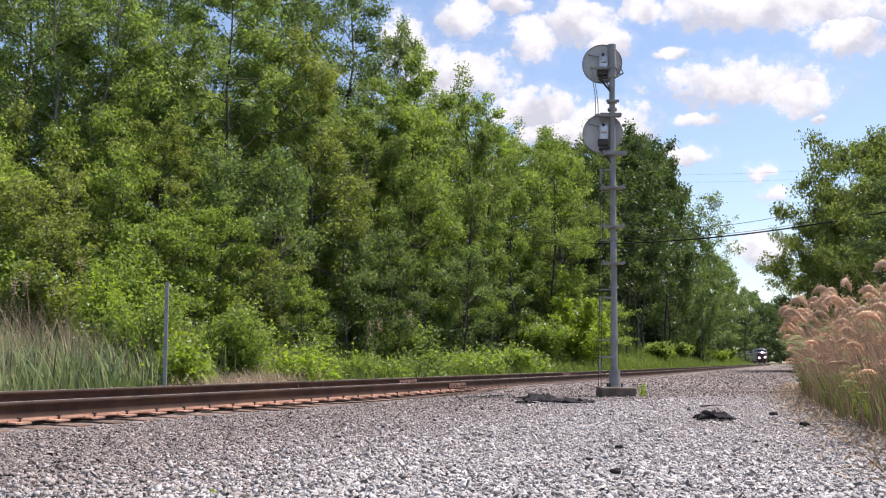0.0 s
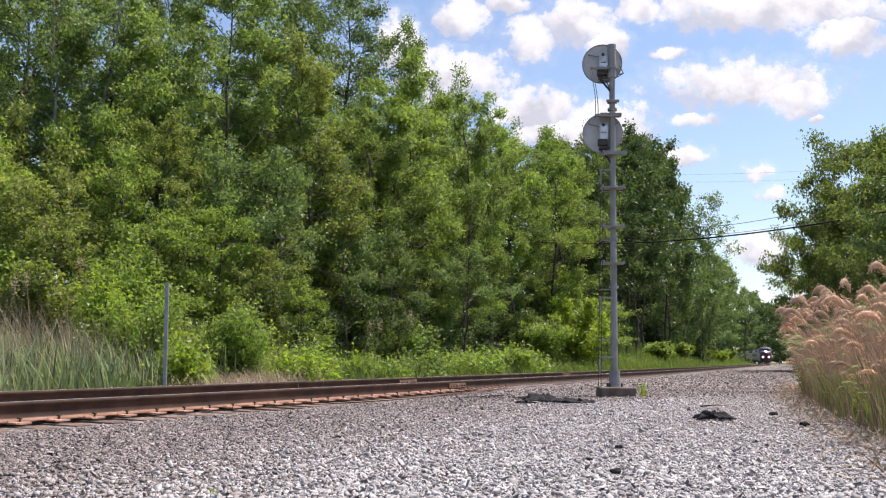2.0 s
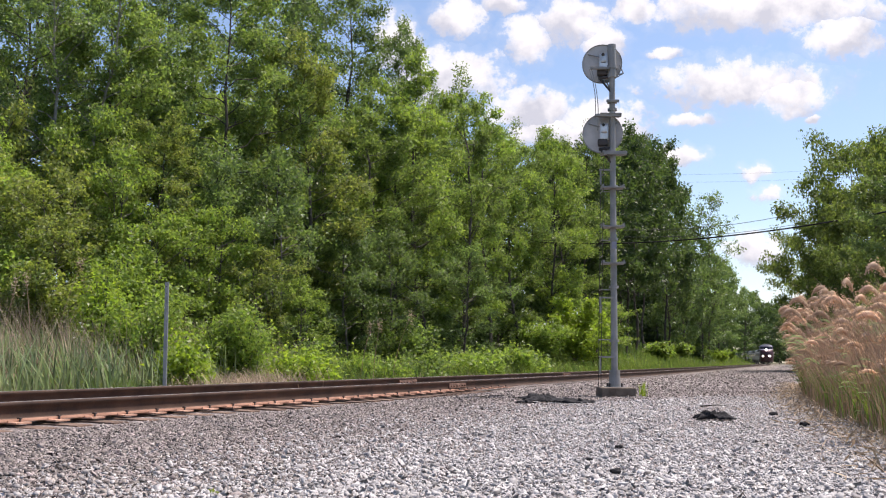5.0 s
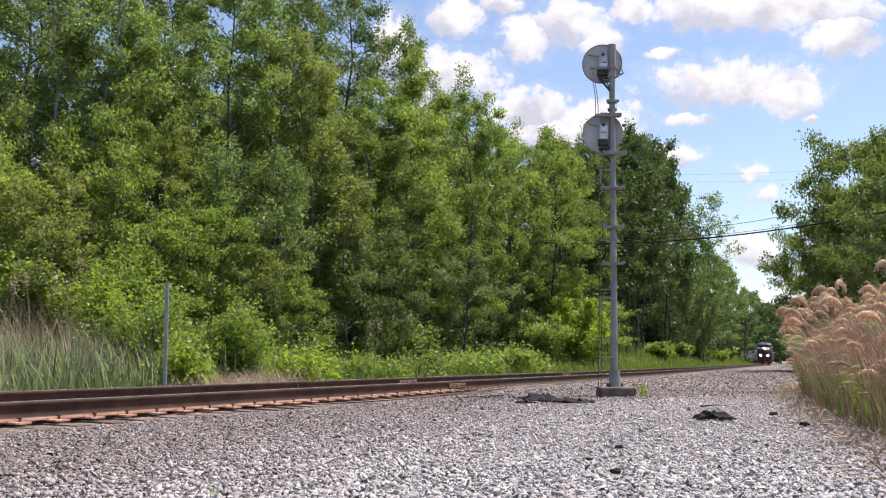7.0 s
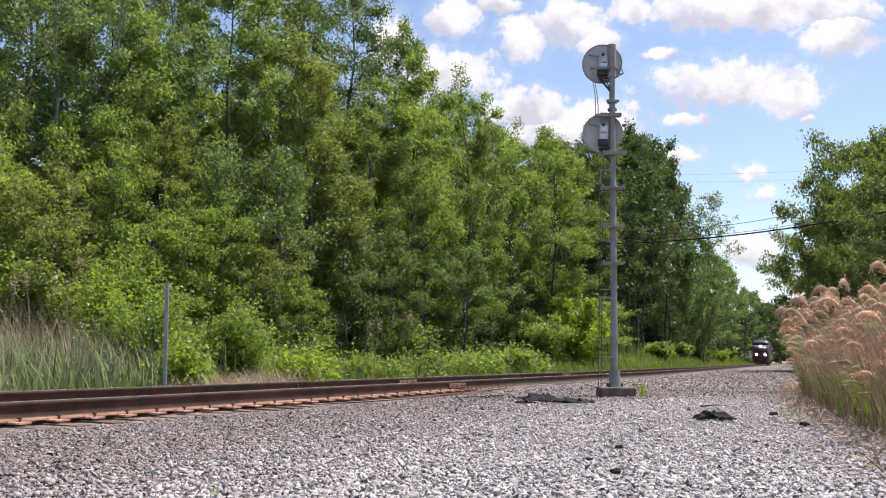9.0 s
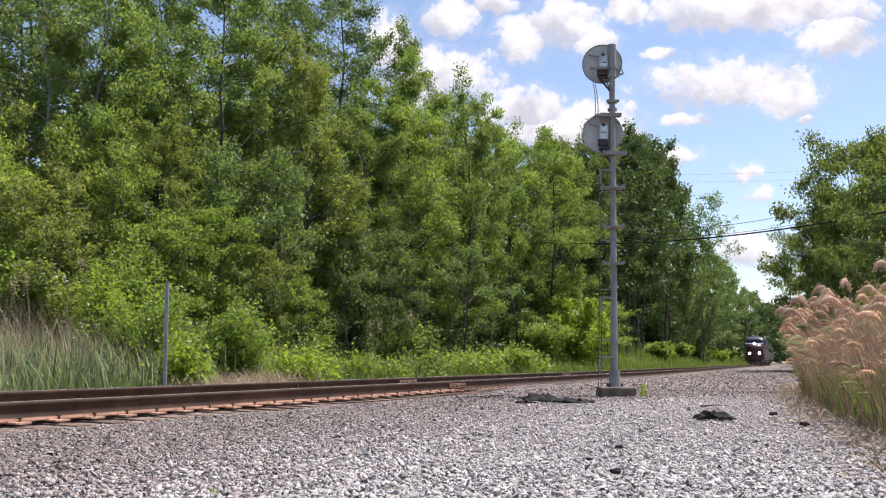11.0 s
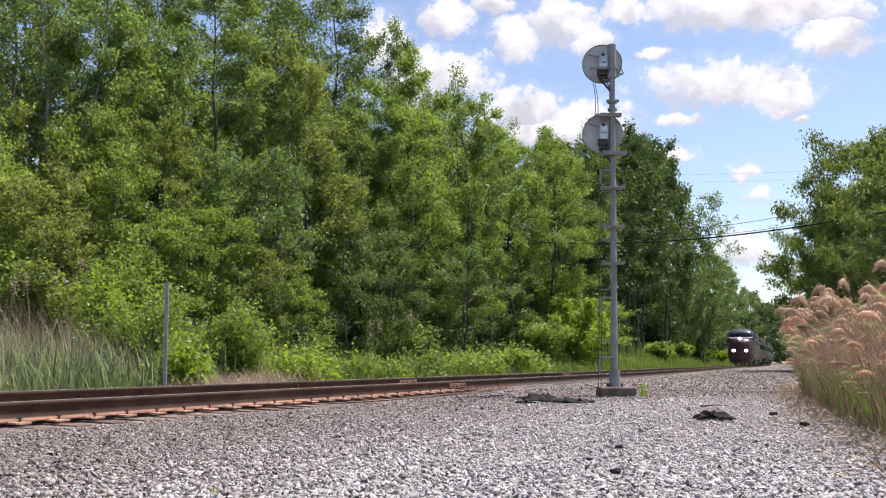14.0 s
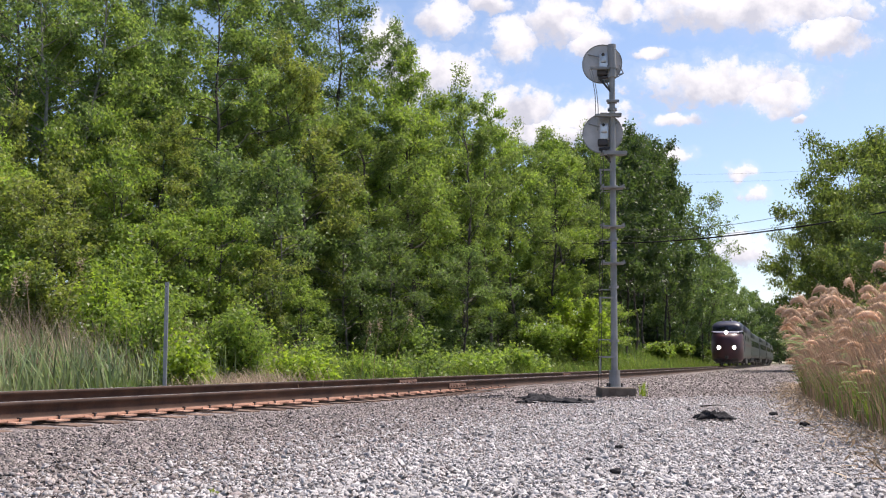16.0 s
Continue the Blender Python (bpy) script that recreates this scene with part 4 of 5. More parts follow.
# the far bank, where the line turns out of sight
stand("k" * 10, [
    (150.0, 445.0, 30, 1.6, 2.0), (89.0, 232.0, 60, 0.95, 1.1),
    (106.0, 284.0, 10, 0.9, 1.2), (116.0, 312.0, 70, 1.1, 1.4), (124.0, 340.0, 130, 1.3, 1.6), (130.0, 372.0, 190, 1.5, 1.8),
    (131.0, 405.0, 230, 1.8, 2.0), (142.0, 425.0, 280, 1.6, 2.0), (101.0, 262.0, 320, 0.9, 1.1), (124.0, 415.0, 40, 2.0, 2.0)])
# across the line, beyond the reeds
stand("wwwwffwfrw", [
    (28.0, 66.0, 200, 1.02, 0.95), (28.4, 61.0, 80, 0.95, 0.95), (33.5, 70.0, 160, 1.06, 1.1), (27.4, 55.0, 240, 0.82, 0.9),
    (44.5, 106.0, 300, 0.95, 1.1), (52.5, 130.0, 20, 0.9, 1.1), (21.9, 45.5, 110, 0.52, 0.62), (67.0, 168.0, 200, 0.95, 1.2),
    (19.6, 37.0, 75, 0.62, 0.85), (29.3, 75.0, 55, 0.74, 0.68)], True)
# saplings filling the wood's edge
stand("yYyyYyyYyyeeeeegyyYyYYl", [
    (-11.4, 23.5, 40, 1.05, 1.0), (-9.7, 24.5, 120, 1.0, 1.0), (-8.4, 25.0, 220, 1.05, 0.85), (-7.4, 24.0, 300, 0.75, 0.8),
    (-12.4, 26.0, 10, 1.40, 1.1), (-10.6, 26.5, 70, 1.3, 0.95), (-9.1, 27.0, 150, 1.35, 0.9), (-11.0, 22.5, 85, 0.9, 1.0),
    (9.4, 60.5, 250, 0.8, 1.3), (11.0, 66.0, 310, 0.8, 1.3),
    (-6.6, 27.5, 45, 1.05, 0.95), (-5.2, 29.0, 145, 1.1, 1.0), (-3.4, 33.0, 245, 0.9, 0.95), (-1.9, 35.0, 345, 0.85, 0.95), (1.0, 41.0, 75, 0.9, 1.0),
    (-7.9, 27.0, 195, 0.62, 0.7), (-7.0, 25.6, 15, 0.8, 0.8), (-5.9, 26.2, 135, 0.85, 0.8), (-5.1, 26.8, 255, 0.72, 0.8),
    (-4.2, 27.6, 25, 0.55, 0.7), (-9.7, 22.3, 70, 0.85, 1.0), (-8.9, 22.0, 170, 0.7, 0.9), (-12.6, 27.2, 200, 0.55, 0.6)])
# shaded understorey behind the first trees
rng = np.random.default_rng(77)
rows = []
for k in range(22):
    y = 30 + 42 * (k / 22) ** 1.15
    rows.append((float(centre_x(y)) - rng.uniform(11.0, 14.0), y, rng.uniform(0, 360), rng.uniform(0.6, 1.15), rng.uniform(0.7, 1.1)))
stand("d" * 25, rows + [(-9.5, 41.0, 20, 2.0, 1.4), (-5.5, 44.0, 200, 2.0, 1.4), (-13.5, 40.0, 110, 2.2, 1.4)])
# deeper wood, seen only as gaps close
rows = []
for k in range(16):
    y = 34 + 62 * k / 16 + rng.uniform(-2, 2)
    rows.append((float(centre_x(y)) - rng.uniform(17, 24), y, rng.uniform(0, 360), rng.uniform(1.9, 2.4), rng.uniform(1.5, 1.9)))
stand("d" * 16, rows)


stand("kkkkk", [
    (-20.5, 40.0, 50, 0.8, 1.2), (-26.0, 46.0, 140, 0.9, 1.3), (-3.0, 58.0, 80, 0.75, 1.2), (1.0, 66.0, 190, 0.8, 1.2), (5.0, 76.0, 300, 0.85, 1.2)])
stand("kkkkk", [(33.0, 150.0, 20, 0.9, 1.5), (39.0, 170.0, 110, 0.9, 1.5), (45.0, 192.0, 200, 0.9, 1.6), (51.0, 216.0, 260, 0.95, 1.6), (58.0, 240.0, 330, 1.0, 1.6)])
stand("kkkkk", [(58.0, 150.0, 35, 0.5, 1.1), (66.5, 172.0, 125, 0.5, 1.1), (77.0, 200.0, 215, 0.55, 1.2), (88.5, 232.0, 285, 0.55, 1.2), (49.5, 126.0, 15, 0.4, 0.9)])
# the far wood that closes the view
rows = [(135.0 + 11.0 * k, 478.0 + 9 * (k % 3), 47.0 * k, 1.2, 2.3) for k in range(7)] + [(90.0 + 13.0 * k, 566.0 + 8 * (k % 2), 61.0 * k, 1.3, 2.5) for k in range(7)]
stand("k" * 14, rows)
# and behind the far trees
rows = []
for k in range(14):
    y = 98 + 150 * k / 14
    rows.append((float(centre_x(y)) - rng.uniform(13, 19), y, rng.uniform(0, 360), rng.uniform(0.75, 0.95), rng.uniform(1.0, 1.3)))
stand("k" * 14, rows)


# ---- bushes ----
def bush(height, radius, seed, count, leaf, mat, label):
    rng = np.random.default_rng(seed)
    top = tagged(new("bush"), label, "bush", "bushes along the wood's edge")
    wood, clumps = [], []
    for k in range(22):
        a, out = rng.uniform(0, 2 * np.pi), rng.uniform(0.2, 1.0) * radius
        u = np.linspace(0, 1, 6)
        limb = np.stack([math.cos(a) * out * u, math.sin(a) * out * u, height * rng.uniform(0.6, 1) * np.sqrt(1 - 0.5 * (out / radius) ** 2) * u ** 0.8], 1)
        limb[1:] += rng.normal(0, 0.05, (5, 3))
        wood.append(tube(limb, 0.016 * (1 - 0.8 * u) + 0.002, 5))
        for _ in range(14):
            v = rng.uniform(0.25, 1.05)
            clumps.append(np.array([np.interp(v, u, limb[:, q]) for q in range(3)]) + rng.normal(0, 0.14, 3))
    clumps = np.array(clumps)
    pick = rng.integers(0, len(clumps), count)
    places = clumps[pick] + rng.normal(0, 1, (count, 3)) * rng.uniform(0.08, 0.2, len(clumps))[pick][:, None]
    places = places[places[:, 2] > 0.05]
    w = new("woody_base", array_mesh("woody_base", *join(wood), M_BARK, True))
    w.parent = top
    c = new("foliage", array_mesh("foliage", *small_leaves(places, leaf, leaf * 0.7, rng, 0.3), mat))
    c.parent = top
    return top


for x, y, h, r, seed, n, leaf, mat, label in (
        (-4.72, 17.7, 1.15, 0.17, 31, 2600, 0.075, M_LEAF_LIME, "bright green cascading bush beside the steel post"),
        (-6.05, 19.5, 2.1, 0.95, 46, 6500, 0.065, M_LEAF_LIGHT, "light green rounded bush behind the steel post"),
        (-4.65, 20.6, 2.0, 1.25, 32, 7500, 0.065, M_LEAF_LIGHT, "dome-shaped green bush at the foot of the trees"),
        (-7.05, 20.0, 2.55, 0.45, 33, 2600, 0.075, M_LEAF_LIME, "slim bright green bush among reeds"),
        (-8.6, 20.4, 2.35, 1.1, 34, 5500, 0.08, M_LEAF_GOLD, "yellow-green bush among dry stalks"),
        (-9.9, 21.4, 2.9, 1.2, 47, 6000, 0.08, M_LEAF_LIGHT, "light green bush below the wood"),
        (-7.6, 22.6, 3.1, 1.2, 48, 6000, 0.08, M_LEAF_LIGHT, "tall green bush below the wood"),
        (-2.95, 20.2, 0.95, 0.72, 35, 3600, 0.075, M_LEAF_LIME, "low yellow-green bush beside the track"),
        (-3.5, 24.0, 1.1, 0.9, 36, 3600, 0.08, M_LEAF, "low green bush beside the track"),
        (-1.9, 26.5, 0.9, 0.9, 49, 3200, 0.08, M_LEAF_LIGHT, "low light green bush beside the track"),
        (-0.6, 30.0, 1.0, 1.0, 50, 3200, 0.09, M_LEAF, "low green bush under the trees"),
        (1.2, 34.0, 1.2, 1.1, 51, 3200, 0.10, M_LEAF_LIGHT, "low light green bush under the trees"),
        (3.2, 40.0, 1.4, 1.4, 52, 3200, 0.11, M_LEAF_LIGHT, "light green bush at the edge of the grass"),
        (7.6, 55.5, 4.4, 2.6, 37, 9000, 0.13, M_LEAF_LIME, "bright green bush at the edge of the grass"),
        (5.6, 53.5, 2.4, 1.8, 38, 6000, 0.12, M_LEAF_LIGHT, "bright green bush at the edge of the grass"),
        (-1.6, 35.0, 1.6, 1.5, 39, 4000, 0.10, M_LEAF, "green bush under the trees"),
        (10.8, 71.0, 2.0, 1.8, 40, 4000, 0.22, M_LEAF, "green bush on the grassy bank"),
        (20.5, 92.0, 1.5, 1.6, 41, 3500, 0.28, M_LEAF_LIGHT, "light green bush on the far bank"),
        (27.5, 112.0, 1.8, 1.8, 42, 3500, 0.30, M_LEAF_LIGHT, "light green bush on the far bank"),
        (34.5, 130.0, 2.0, 2.0, 43, 3500, 0.30, M_LEAF_LIGHT, "light green bush on the far bank"),
        (26.6, 68.0, 5.0, 2.6, 55, 8000, 0.14, M_LEAF, "tall green bush below the willow"),
        (43.0, 150.0, 1.8, 1.7, 56, 2500, 0.22, M_LEAF_LIME, "low bright green bush on the far bank"),
        (52.2, 177.0, 2.0, 1.8, 57, 2500, 0.24, M_LEAF_LIGHT, "low light green bush on the far bank"),
        (12.5, 26.0, 2.6, 1.5, 44, 6000, 0.11, M_LEAF_LIGHT, "light green bush behind the reeds"),
        (10.2, 22.5, 2.2, 1.2, 45, 5000, 0.10, M_LEAF, "green bush behind the reeds")):
    b = bush(h, r, seed, int(n * 1.5), leaf * 1.05, mat, label)
    b.matrix_basis = Matrix.Translation((x, y, float(ground_z(x, y)) - 0.03))
# ---- dead pale stems in the wood's edge ----
for x, y, h, side in ((-6.75, 27.0, 4.3, 1), (-10.6, 24.0, 3.4, -1), (-5.2, 30.0, 5.0, -1)):
    sn = tagged(new("dead_tree"), "bare pale grey dead sapling with few branches", "dead tree", "dead saplings")
    t = np.linspace(0, 1, 9)
    pts = np.stack([0.12 * np.sin(3 * t), 0 * t, h * t], 1)
    o = new("trunk", array_mesh("trunk", *tube(pts, 0.045 * (1 - 0.7 * t), 6), M_PALE_BARK, True))
    o.parent = sn
    for f, ln, up in ((0.62, 0.7, 0.35), (0.78, 0.8, 0.75), (0.70, -0.6, 0.5)):
        u = np.linspace(0, 1, 6)
        root = np.array([np.interp(f, t, pts[:, q]) for q in range(3)])
        limb = root + np.stack([side * ln * u, 0.1 * u, abs(ln) * up * np.sin(1.9 * u)], 1)
        o = new("branch", array_mesh("branch", *tube(limb, 0.02 * (1 - 0.7 * u), 5), M_PALE_BARK, True))
        o.parent = sn
    sn.matrix_basis = Matrix.Translation((x, y, float(ground_z(x, y)) - 0.05))

# ---- the train ----
def loft(sections, name, mat, parent, label="", smooth=True):
    """Skin over closed sections of equal length, capped at both ends."""
    bm = bmesh.new()
    rings = [[bm.verts.new(p) for p in sec] for sec in sections]
    for a, b in zip(rings, rings[1:]):
        for i in range(len(a)):
            k = (i + 1) % len(a)
            bm.faces.new((a[i], a[k], b[k], b[i]))
    bm.faces.new(rings[0][::-1])
    bm.faces.new(rings[-1])
    bmesh.ops.recalc_face_normals(bm, faces=bm.faces[:])
    return part(name, bm, mat, parent, label, smooth)


def section(y, half, low, high, power, n=28):
    """A rounded box across the train at y: a superellipse."""
    out = []
    for i in range(n):
        a = 2 * math.pi * i / n
        c, s = math.cos(a), math.sin(a)
        out.append((half * math.copysign(abs(c) ** (2 / power), c), y, (low + high) / 2 + (high - low) / 2 * math.copysign(abs(s) ** (2 / power), s)))
    return out


def bogie(parent, y):
    bm = bmesh.new()
    for sx in (-1, 1):
        box(bm, (0.14, 3.4, 0.34), Matrix.Translation((sx * 1.08, y, 0.56)), 0.05)
        for dy in (-1.2, 0, 1.2):
            box(bm, (0.2, 0.36, 0.4), Matrix.Translation((sx * 1.10, y + dy, 0.50)), 0.05)
    box(bm, (2.0, 0.5, 0.3), Matrix.Translation((0, y, 0.62)), 0.04)
    b = part("bogie", bm, M_DARK, parent, "dark iron bogie")
    for dy in (-1.2, 1.2):
        bm = bmesh.new()
        for sx in (-1, 1):
            rod(bm, (sx * 0.69, y + dy, 0.5), (sx * 0.82, y + dy, 0.5), 0.5, seg=24)
        rod(bm, (-0.7, y + dy, 0.5), (0.7, y + dy, 0.5), 0.08)
        part("wheelset", bm, M_DARK, b)


def locomotive():
    """A streamlined cab unit; the front looks to -y, the rails are at z = 0."""
    top = tagged(new("locomotive"), "maroon and navy streamlined diesel locomotive with lit headlights", "locomotive")
    W = 1.54
    loft([section(0.02, 0.55, 0.75, 2.60, 2.4), section(0.14, 0.90, 0.50, 2.95, 2.6), section(0.42, 1.24, 0.38, 3.20, 3.0),
          section(0.85, 1.46, 0.36, 3.36, 4.2), section(1.35, W, 0.36, 3.44, 5.0), section(1.9, W, 0.36, 3.50, 6.0), section(2.4, W, 0.36, 3.52, 6.0)],
         "nose", M_MAROON, top, "glossy maroon rounded nose")
    loft([section(0.62, 0.66, 3.26, 3.32, 2.6), section(0.85, 1.20, 3.30, 3.40, 3.0), section(1.35, 1.46, 3.36, 3.49, 3.6), section(1.95, 1.55, 3.40, 3.55, 4.0), section(2.4, 1.55, 3.40, 3.57, 4.0)],
         "nose_top", M_STRIPE, top, "pale stripe over the nose")
    loft([section(1.45, 1.26, 3.36, 4.02, 3.2), section(1.75, 1.40, 3.2, 4.28, 3.0), section(2.3, 1.50, 3.0, 4.48, 2.9), section(3.2, W, 2.9, 4.60, 2.8), section(4.0, W, 2.9, 4.60, 2.8)],
         "cab", M_NAVY, top, "navy cab roof")
    for sx in (-1, 1):
        bm = bmesh.new()
        box(bm, (0.92, 0.03, 0.44), Matrix.Translation((sx * 0.56, 1.47, 3.84)) @ Matrix.Rotation(sx * 0.16, 4, "Z") @ Matrix.Rotation(radians(-24), 4, "X"), 0.012)
        part("windscreen", bm, M_GLASS, top, "dark windscreen")
        bm = bmesh.new()
        box(bm, (0.03, 0.85, 0.55), Matrix.Translation((sx * 1.545, 2.75, 3.35)), 0.012)
        part("side_window", bm, M_GLASS, top)
        bm = bmesh.new()
        box(bm, (0.05, 0.62, 1.85), Matrix.Translation((sx * 1.53, 3.9, 2.3)), 0.015)
        door = part("cab_door", bm, M_NAVY, top)
        bm = bmesh.new()
        rod(bm, (sx * 1.60, 3.5, 1.5), (sx * 1.60, 3.5, 2.9), 0.018)
        part("handrail", bm, M_STRIPE, door)
    loft([section(2.38, W, 0.75, 3.72, 9.0), section(20.0, W, 0.75, 3.72, 9.0)], "body", M_SIDE, top, "dark grey body side", False)
    loft([section(3.0, W, 3.0, 4.54, 2.8), section(20.0, W, 3.0, 4.54, 2.8)], "roof", M_NAVY, top, "dark roof")
    loft([section(2.4, W + 0.012, 2.05, 2.35, 12), section(20.01, W + 0.012, 2.05, 2.35, 12)], "side_stripe", M_MAROON, top, "", False)
    for k in range(5):
        bm = bmesh.new()
        rod(bm, (-0.0, 5.5 + 2.8 * k, 4.46), (0, 5.5 + 2.8 * k, 4.66), 0.55, 0.5, 20)
        part("roof_fan", bm, M_DARK, top)
    for sx in (-1, 1):
        for k in range(4):
            bm = bmesh.new()
            rod(bm, (sx * 1.50, 6.5 + 3.6 * k, 2.9), (sx * 1.57, 6.5 + 3.6 * k, 2.9), 0.28, seg=20)
            part("porthole", bm, M_GLASS, top)
        bm = bmesh.new()
        box(bm, (0.4, 4.2, 0.7), Matrix.Translation((sx * 1.2, 11.0, 0.62)), 0.08)
        part("fuel_tank", bm, M_DARK, top)
    for x, z, r, y in ((0.0, 3.34, 0.14, 0.34), (-0.74, 1.82, 0.15, 0.0), (0.74, 1.82, 0.15, 0.0)):
        bm = bmesh.new()
        rod(bm, (x, y + 0.4, z), (x, y, z), r + 0.05, seg=24)
        case = part("headlight", bm, M_STRIPE, top, "chrome headlight case")
        bm = bmesh.new()
        rod(bm, (x, y + 0.02, z), (x, y - 0.02, z), r, r * 0.9, 24)
        part("lens", bm, M_HEADLIGHT, case, "glowing white lens")
    bm = bmesh.new()
    for k in range(7):
        box(bm, (2.5 - 0.05 * k, 0.05, 0.045), Matrix.Translation((0, 0.12 - 0.02 * (6 - k), 0.22 + 0.085 * k)), 0.01)
    box(bm, (0.1, 0.3, 0.6), Matrix.Translation((0, 0.12, 0.48)), 0.03)
    part("pilot", bm, M_DARK, top, "dark slatted pilot")
    bm = bmesh.new()
    box(bm, (0.3, 0.55, 0.28), Matrix.Translation((0, -0.10, 0.86)), 0.06)
    part("coupler", bm, M_DARK, top)
    for sx in (-0.35, 0.35):
        bm = bmesh.new()
        rod(bm, (sx, 2.4, 4.58), (sx, 3.0, 4.74), 0.05, 0.10, 12)
        part("horn", bm, M_DARK, top)
    bogie(top, 3.6)
    bogie(top, 16.4)
    return top


def coach():
    top = tagged(new("passenger_coach"), "fluted silver-grey passenger coach behind the locomotive", "railway coach", "coaches of the train")
    loft([section(0.0, 1.50, 0.95, 3.55, 9.0), section(24.6, 1.50, 0.95, 3.55, 9.0)], "body", M_SILVER, top, "", False)
    loft([section(0.05, 1.50, 3.0, 4.22, 3.2), section(24.55, 1.50, 3.0, 4.22, 3.2)], "roof", M_SILVER, top, "grey rounded roof")
    for sx in (-1, 1):
        for k in range(5):
            bm = bmesh.new()
            box(bm, (0.03, 24.4, 0.05), Matrix.Translation((sx * 1.505, 12.3, 1.15 + 0.17 * k)), 0.008)
            part("flute", bm, M_SILVER, top)
        for k in range(10):
            bm = bmesh.new()
            box(bm, (0.03, 1.5, 0.72), Matrix.Translation((sx * 1.503, 2.6 + 2.15 * k, 2.65)), 0.012)
            part("window", bm, M_GLASS, top)
    for y in (-0.35, 24.95):
        bm = bmesh.new()
        box(bm, (1.1, 0.75, 2.3), Matrix.Translation((0, y, 2.2)), 0.08)
        part("gangway", bm, M_DARK, top)
    bm = bmesh.new()
    box(bm, (2.2, 8.0, 0.6), Matrix.Translation((0, 12.3, 0.72)), 0.08)
    part("underframe_box", bm, M_DARK, top)
    bogie(top, 3.2)
    bogie(top, 21.4)
    return top


TRAIN = [(locomotive(), 0.0, 3.6, 16.4)]
first = coach()
for k in range(5):
    TRAIN.append((first if k == 0 else copy_thing(first, Matrix()), 20.9 + 25.8 * k, 3.2, 21.4))


def car_pose(front, a, b):
    """A car's pose: its two bogies stand on the line."""
    xa, ya, _ = on_track(front + a)
    xb, yb, _ = on_track(front + b)
    v = Vector((xb - xa, yb - ya, 0)).normalized()
    x0, y0 = xa - v.x * a, ya - v.y * a
    return Matrix.Translation((x0, y0, (NEAR_TOP + FAR_TOP) / 2)) @ Matrix.Rotation(-math.atan2(v.x, v.y), 4, "Z")


# ---- clouds ----
def cloud_material():
    m = bpy.data.materials.new("clouds")
    m.use_nodes = True
    n, l = m.node_tree.nodes, m.node_tree.links
    n.remove(n["Principled BSDF"])
    co = n.new("ShaderNodeTexCoord")

    def math_node(op, a, b=None):
        k = n.new("ShaderNodeMath")
        k.operation = op
        for i, v in ((0, a), (1, b)):
            if v is None:
                continue
            if isinstance(v, (int, float)):
                k.inputs[i].default_value = v
            else:
                l.new(v, k.inputs[i])
        return k.outputs[0]

    def vec(op, a, b):
        k = n.new("ShaderNodeVectorMath")
        k.operation = op
        l.new(a, k.inputs[0])
        if isinstance(b, tuple):
            k.inputs[1].default_value = b
        elif b is not None:
            l.new(b, k.inputs[1])
        return k

    def noise_node(scale, detail, rough=0.55):
        k = n.new("ShaderNodeTexNoise")
        k.inputs["Scale"].default_value, k.inputs["Detail"].default_value, k.inputs["Roughness"].default_value = scale, detail, rough
        l.new(p, k.inputs["Vector"])
        return k

    p = vec("MULTIPLY", co.outputs["Object"], (0.01, 0.01, 0.01)).outputs[0]
    warp = vec("SUBTRACT", noise_node(1.3, 6).outputs["Color"], (0.5, 0.5, 0.5))
    q = vec("ADD", p, vec("MULTIPLY", warp.outputs[0], (0.9, 0.7, 0)).outputs[0]).outputs[0]
    heap, low = None, None
    for x, y, rx, ry in CLOUDS:
        e = vec("MULTIPLY", vec("SUBTRACT", q, (x, y, 0)).outputs[0], (1 / rx, 1 / ry, 0))
        d = vec("LENGTH", e.outputs[0], None).outputs["Value"]
        d = math_node("SUBTRACT", 1.0, d)
        split = n.new("ShaderNodeSeparateXYZ")
        l.new(e.outputs[0], split.inputs[0])
        rel = split.outputs["Y"]
        if heap is None:
            heap, low = d, rel
        else:
            nearer = math_node("GREATER_THAN", d, heap)
            low = math_node("ADD", low, math_node("MULTIPLY", nearer, math_node("SUBTRACT", rel, low)))
            heap = math_node("MAXIMUM", heap, d)
    f = math_node("MULTIPLY", math_node("SUBTRACT", noise_node(1.5, 9, 0.62).outputs[0], 0.5), 1.8)
    dens = math_node("ADD", math_node("ADD", heap, f), 0.35)
    ramp = n.new("ShaderNodeValToRGB")
    ramp.color_ramp.elements[0].position, ramp.color_ramp.elements[1].position = 0.05, 0.92
    mid = ramp.color_ramp.elements.new(0.45)
    mid.color = (0.16, 0.16, 0.16, 1)
    mid = ramp.color_ramp.elements.new(0.62)
    mid.color = (0.72, 0.72, 0.72, 1)
    l.new(dens, ramp.inputs[0])
    tone = n.new("ShaderNodeValToRGB")
    tone.color_ramp.elements[0].color, tone.color_ramp.elements[1].color = (0.60, 0.645, 0.76, 1), (0.95, 0.98, 1.04, 1)
    tone.color_ramp.elements[0].position, tone.color_ramp.elements[1].position = 0.34, 0.58
    l.new(math_node("ADD", noise_node(0.8, 6).outputs[0], math_node("MULTIPLY", low, 0.20)), tone.inputs[0])
    glow, clear, mix = n.new("ShaderNodeEmission"), n.new("ShaderNodeBsdfTransparent"), n.new("ShaderNodeMixShader")
    glow.inputs[1].default_value = 0.72
    l.new(tone.outputs[0], glow.inputs[0])
    l.new(ramp.outputs[0], mix.inputs[0])
    l.new(clear.outputs[0], mix.inputs[1])
    l.new(glow.outputs[0], mix.inputs[2])
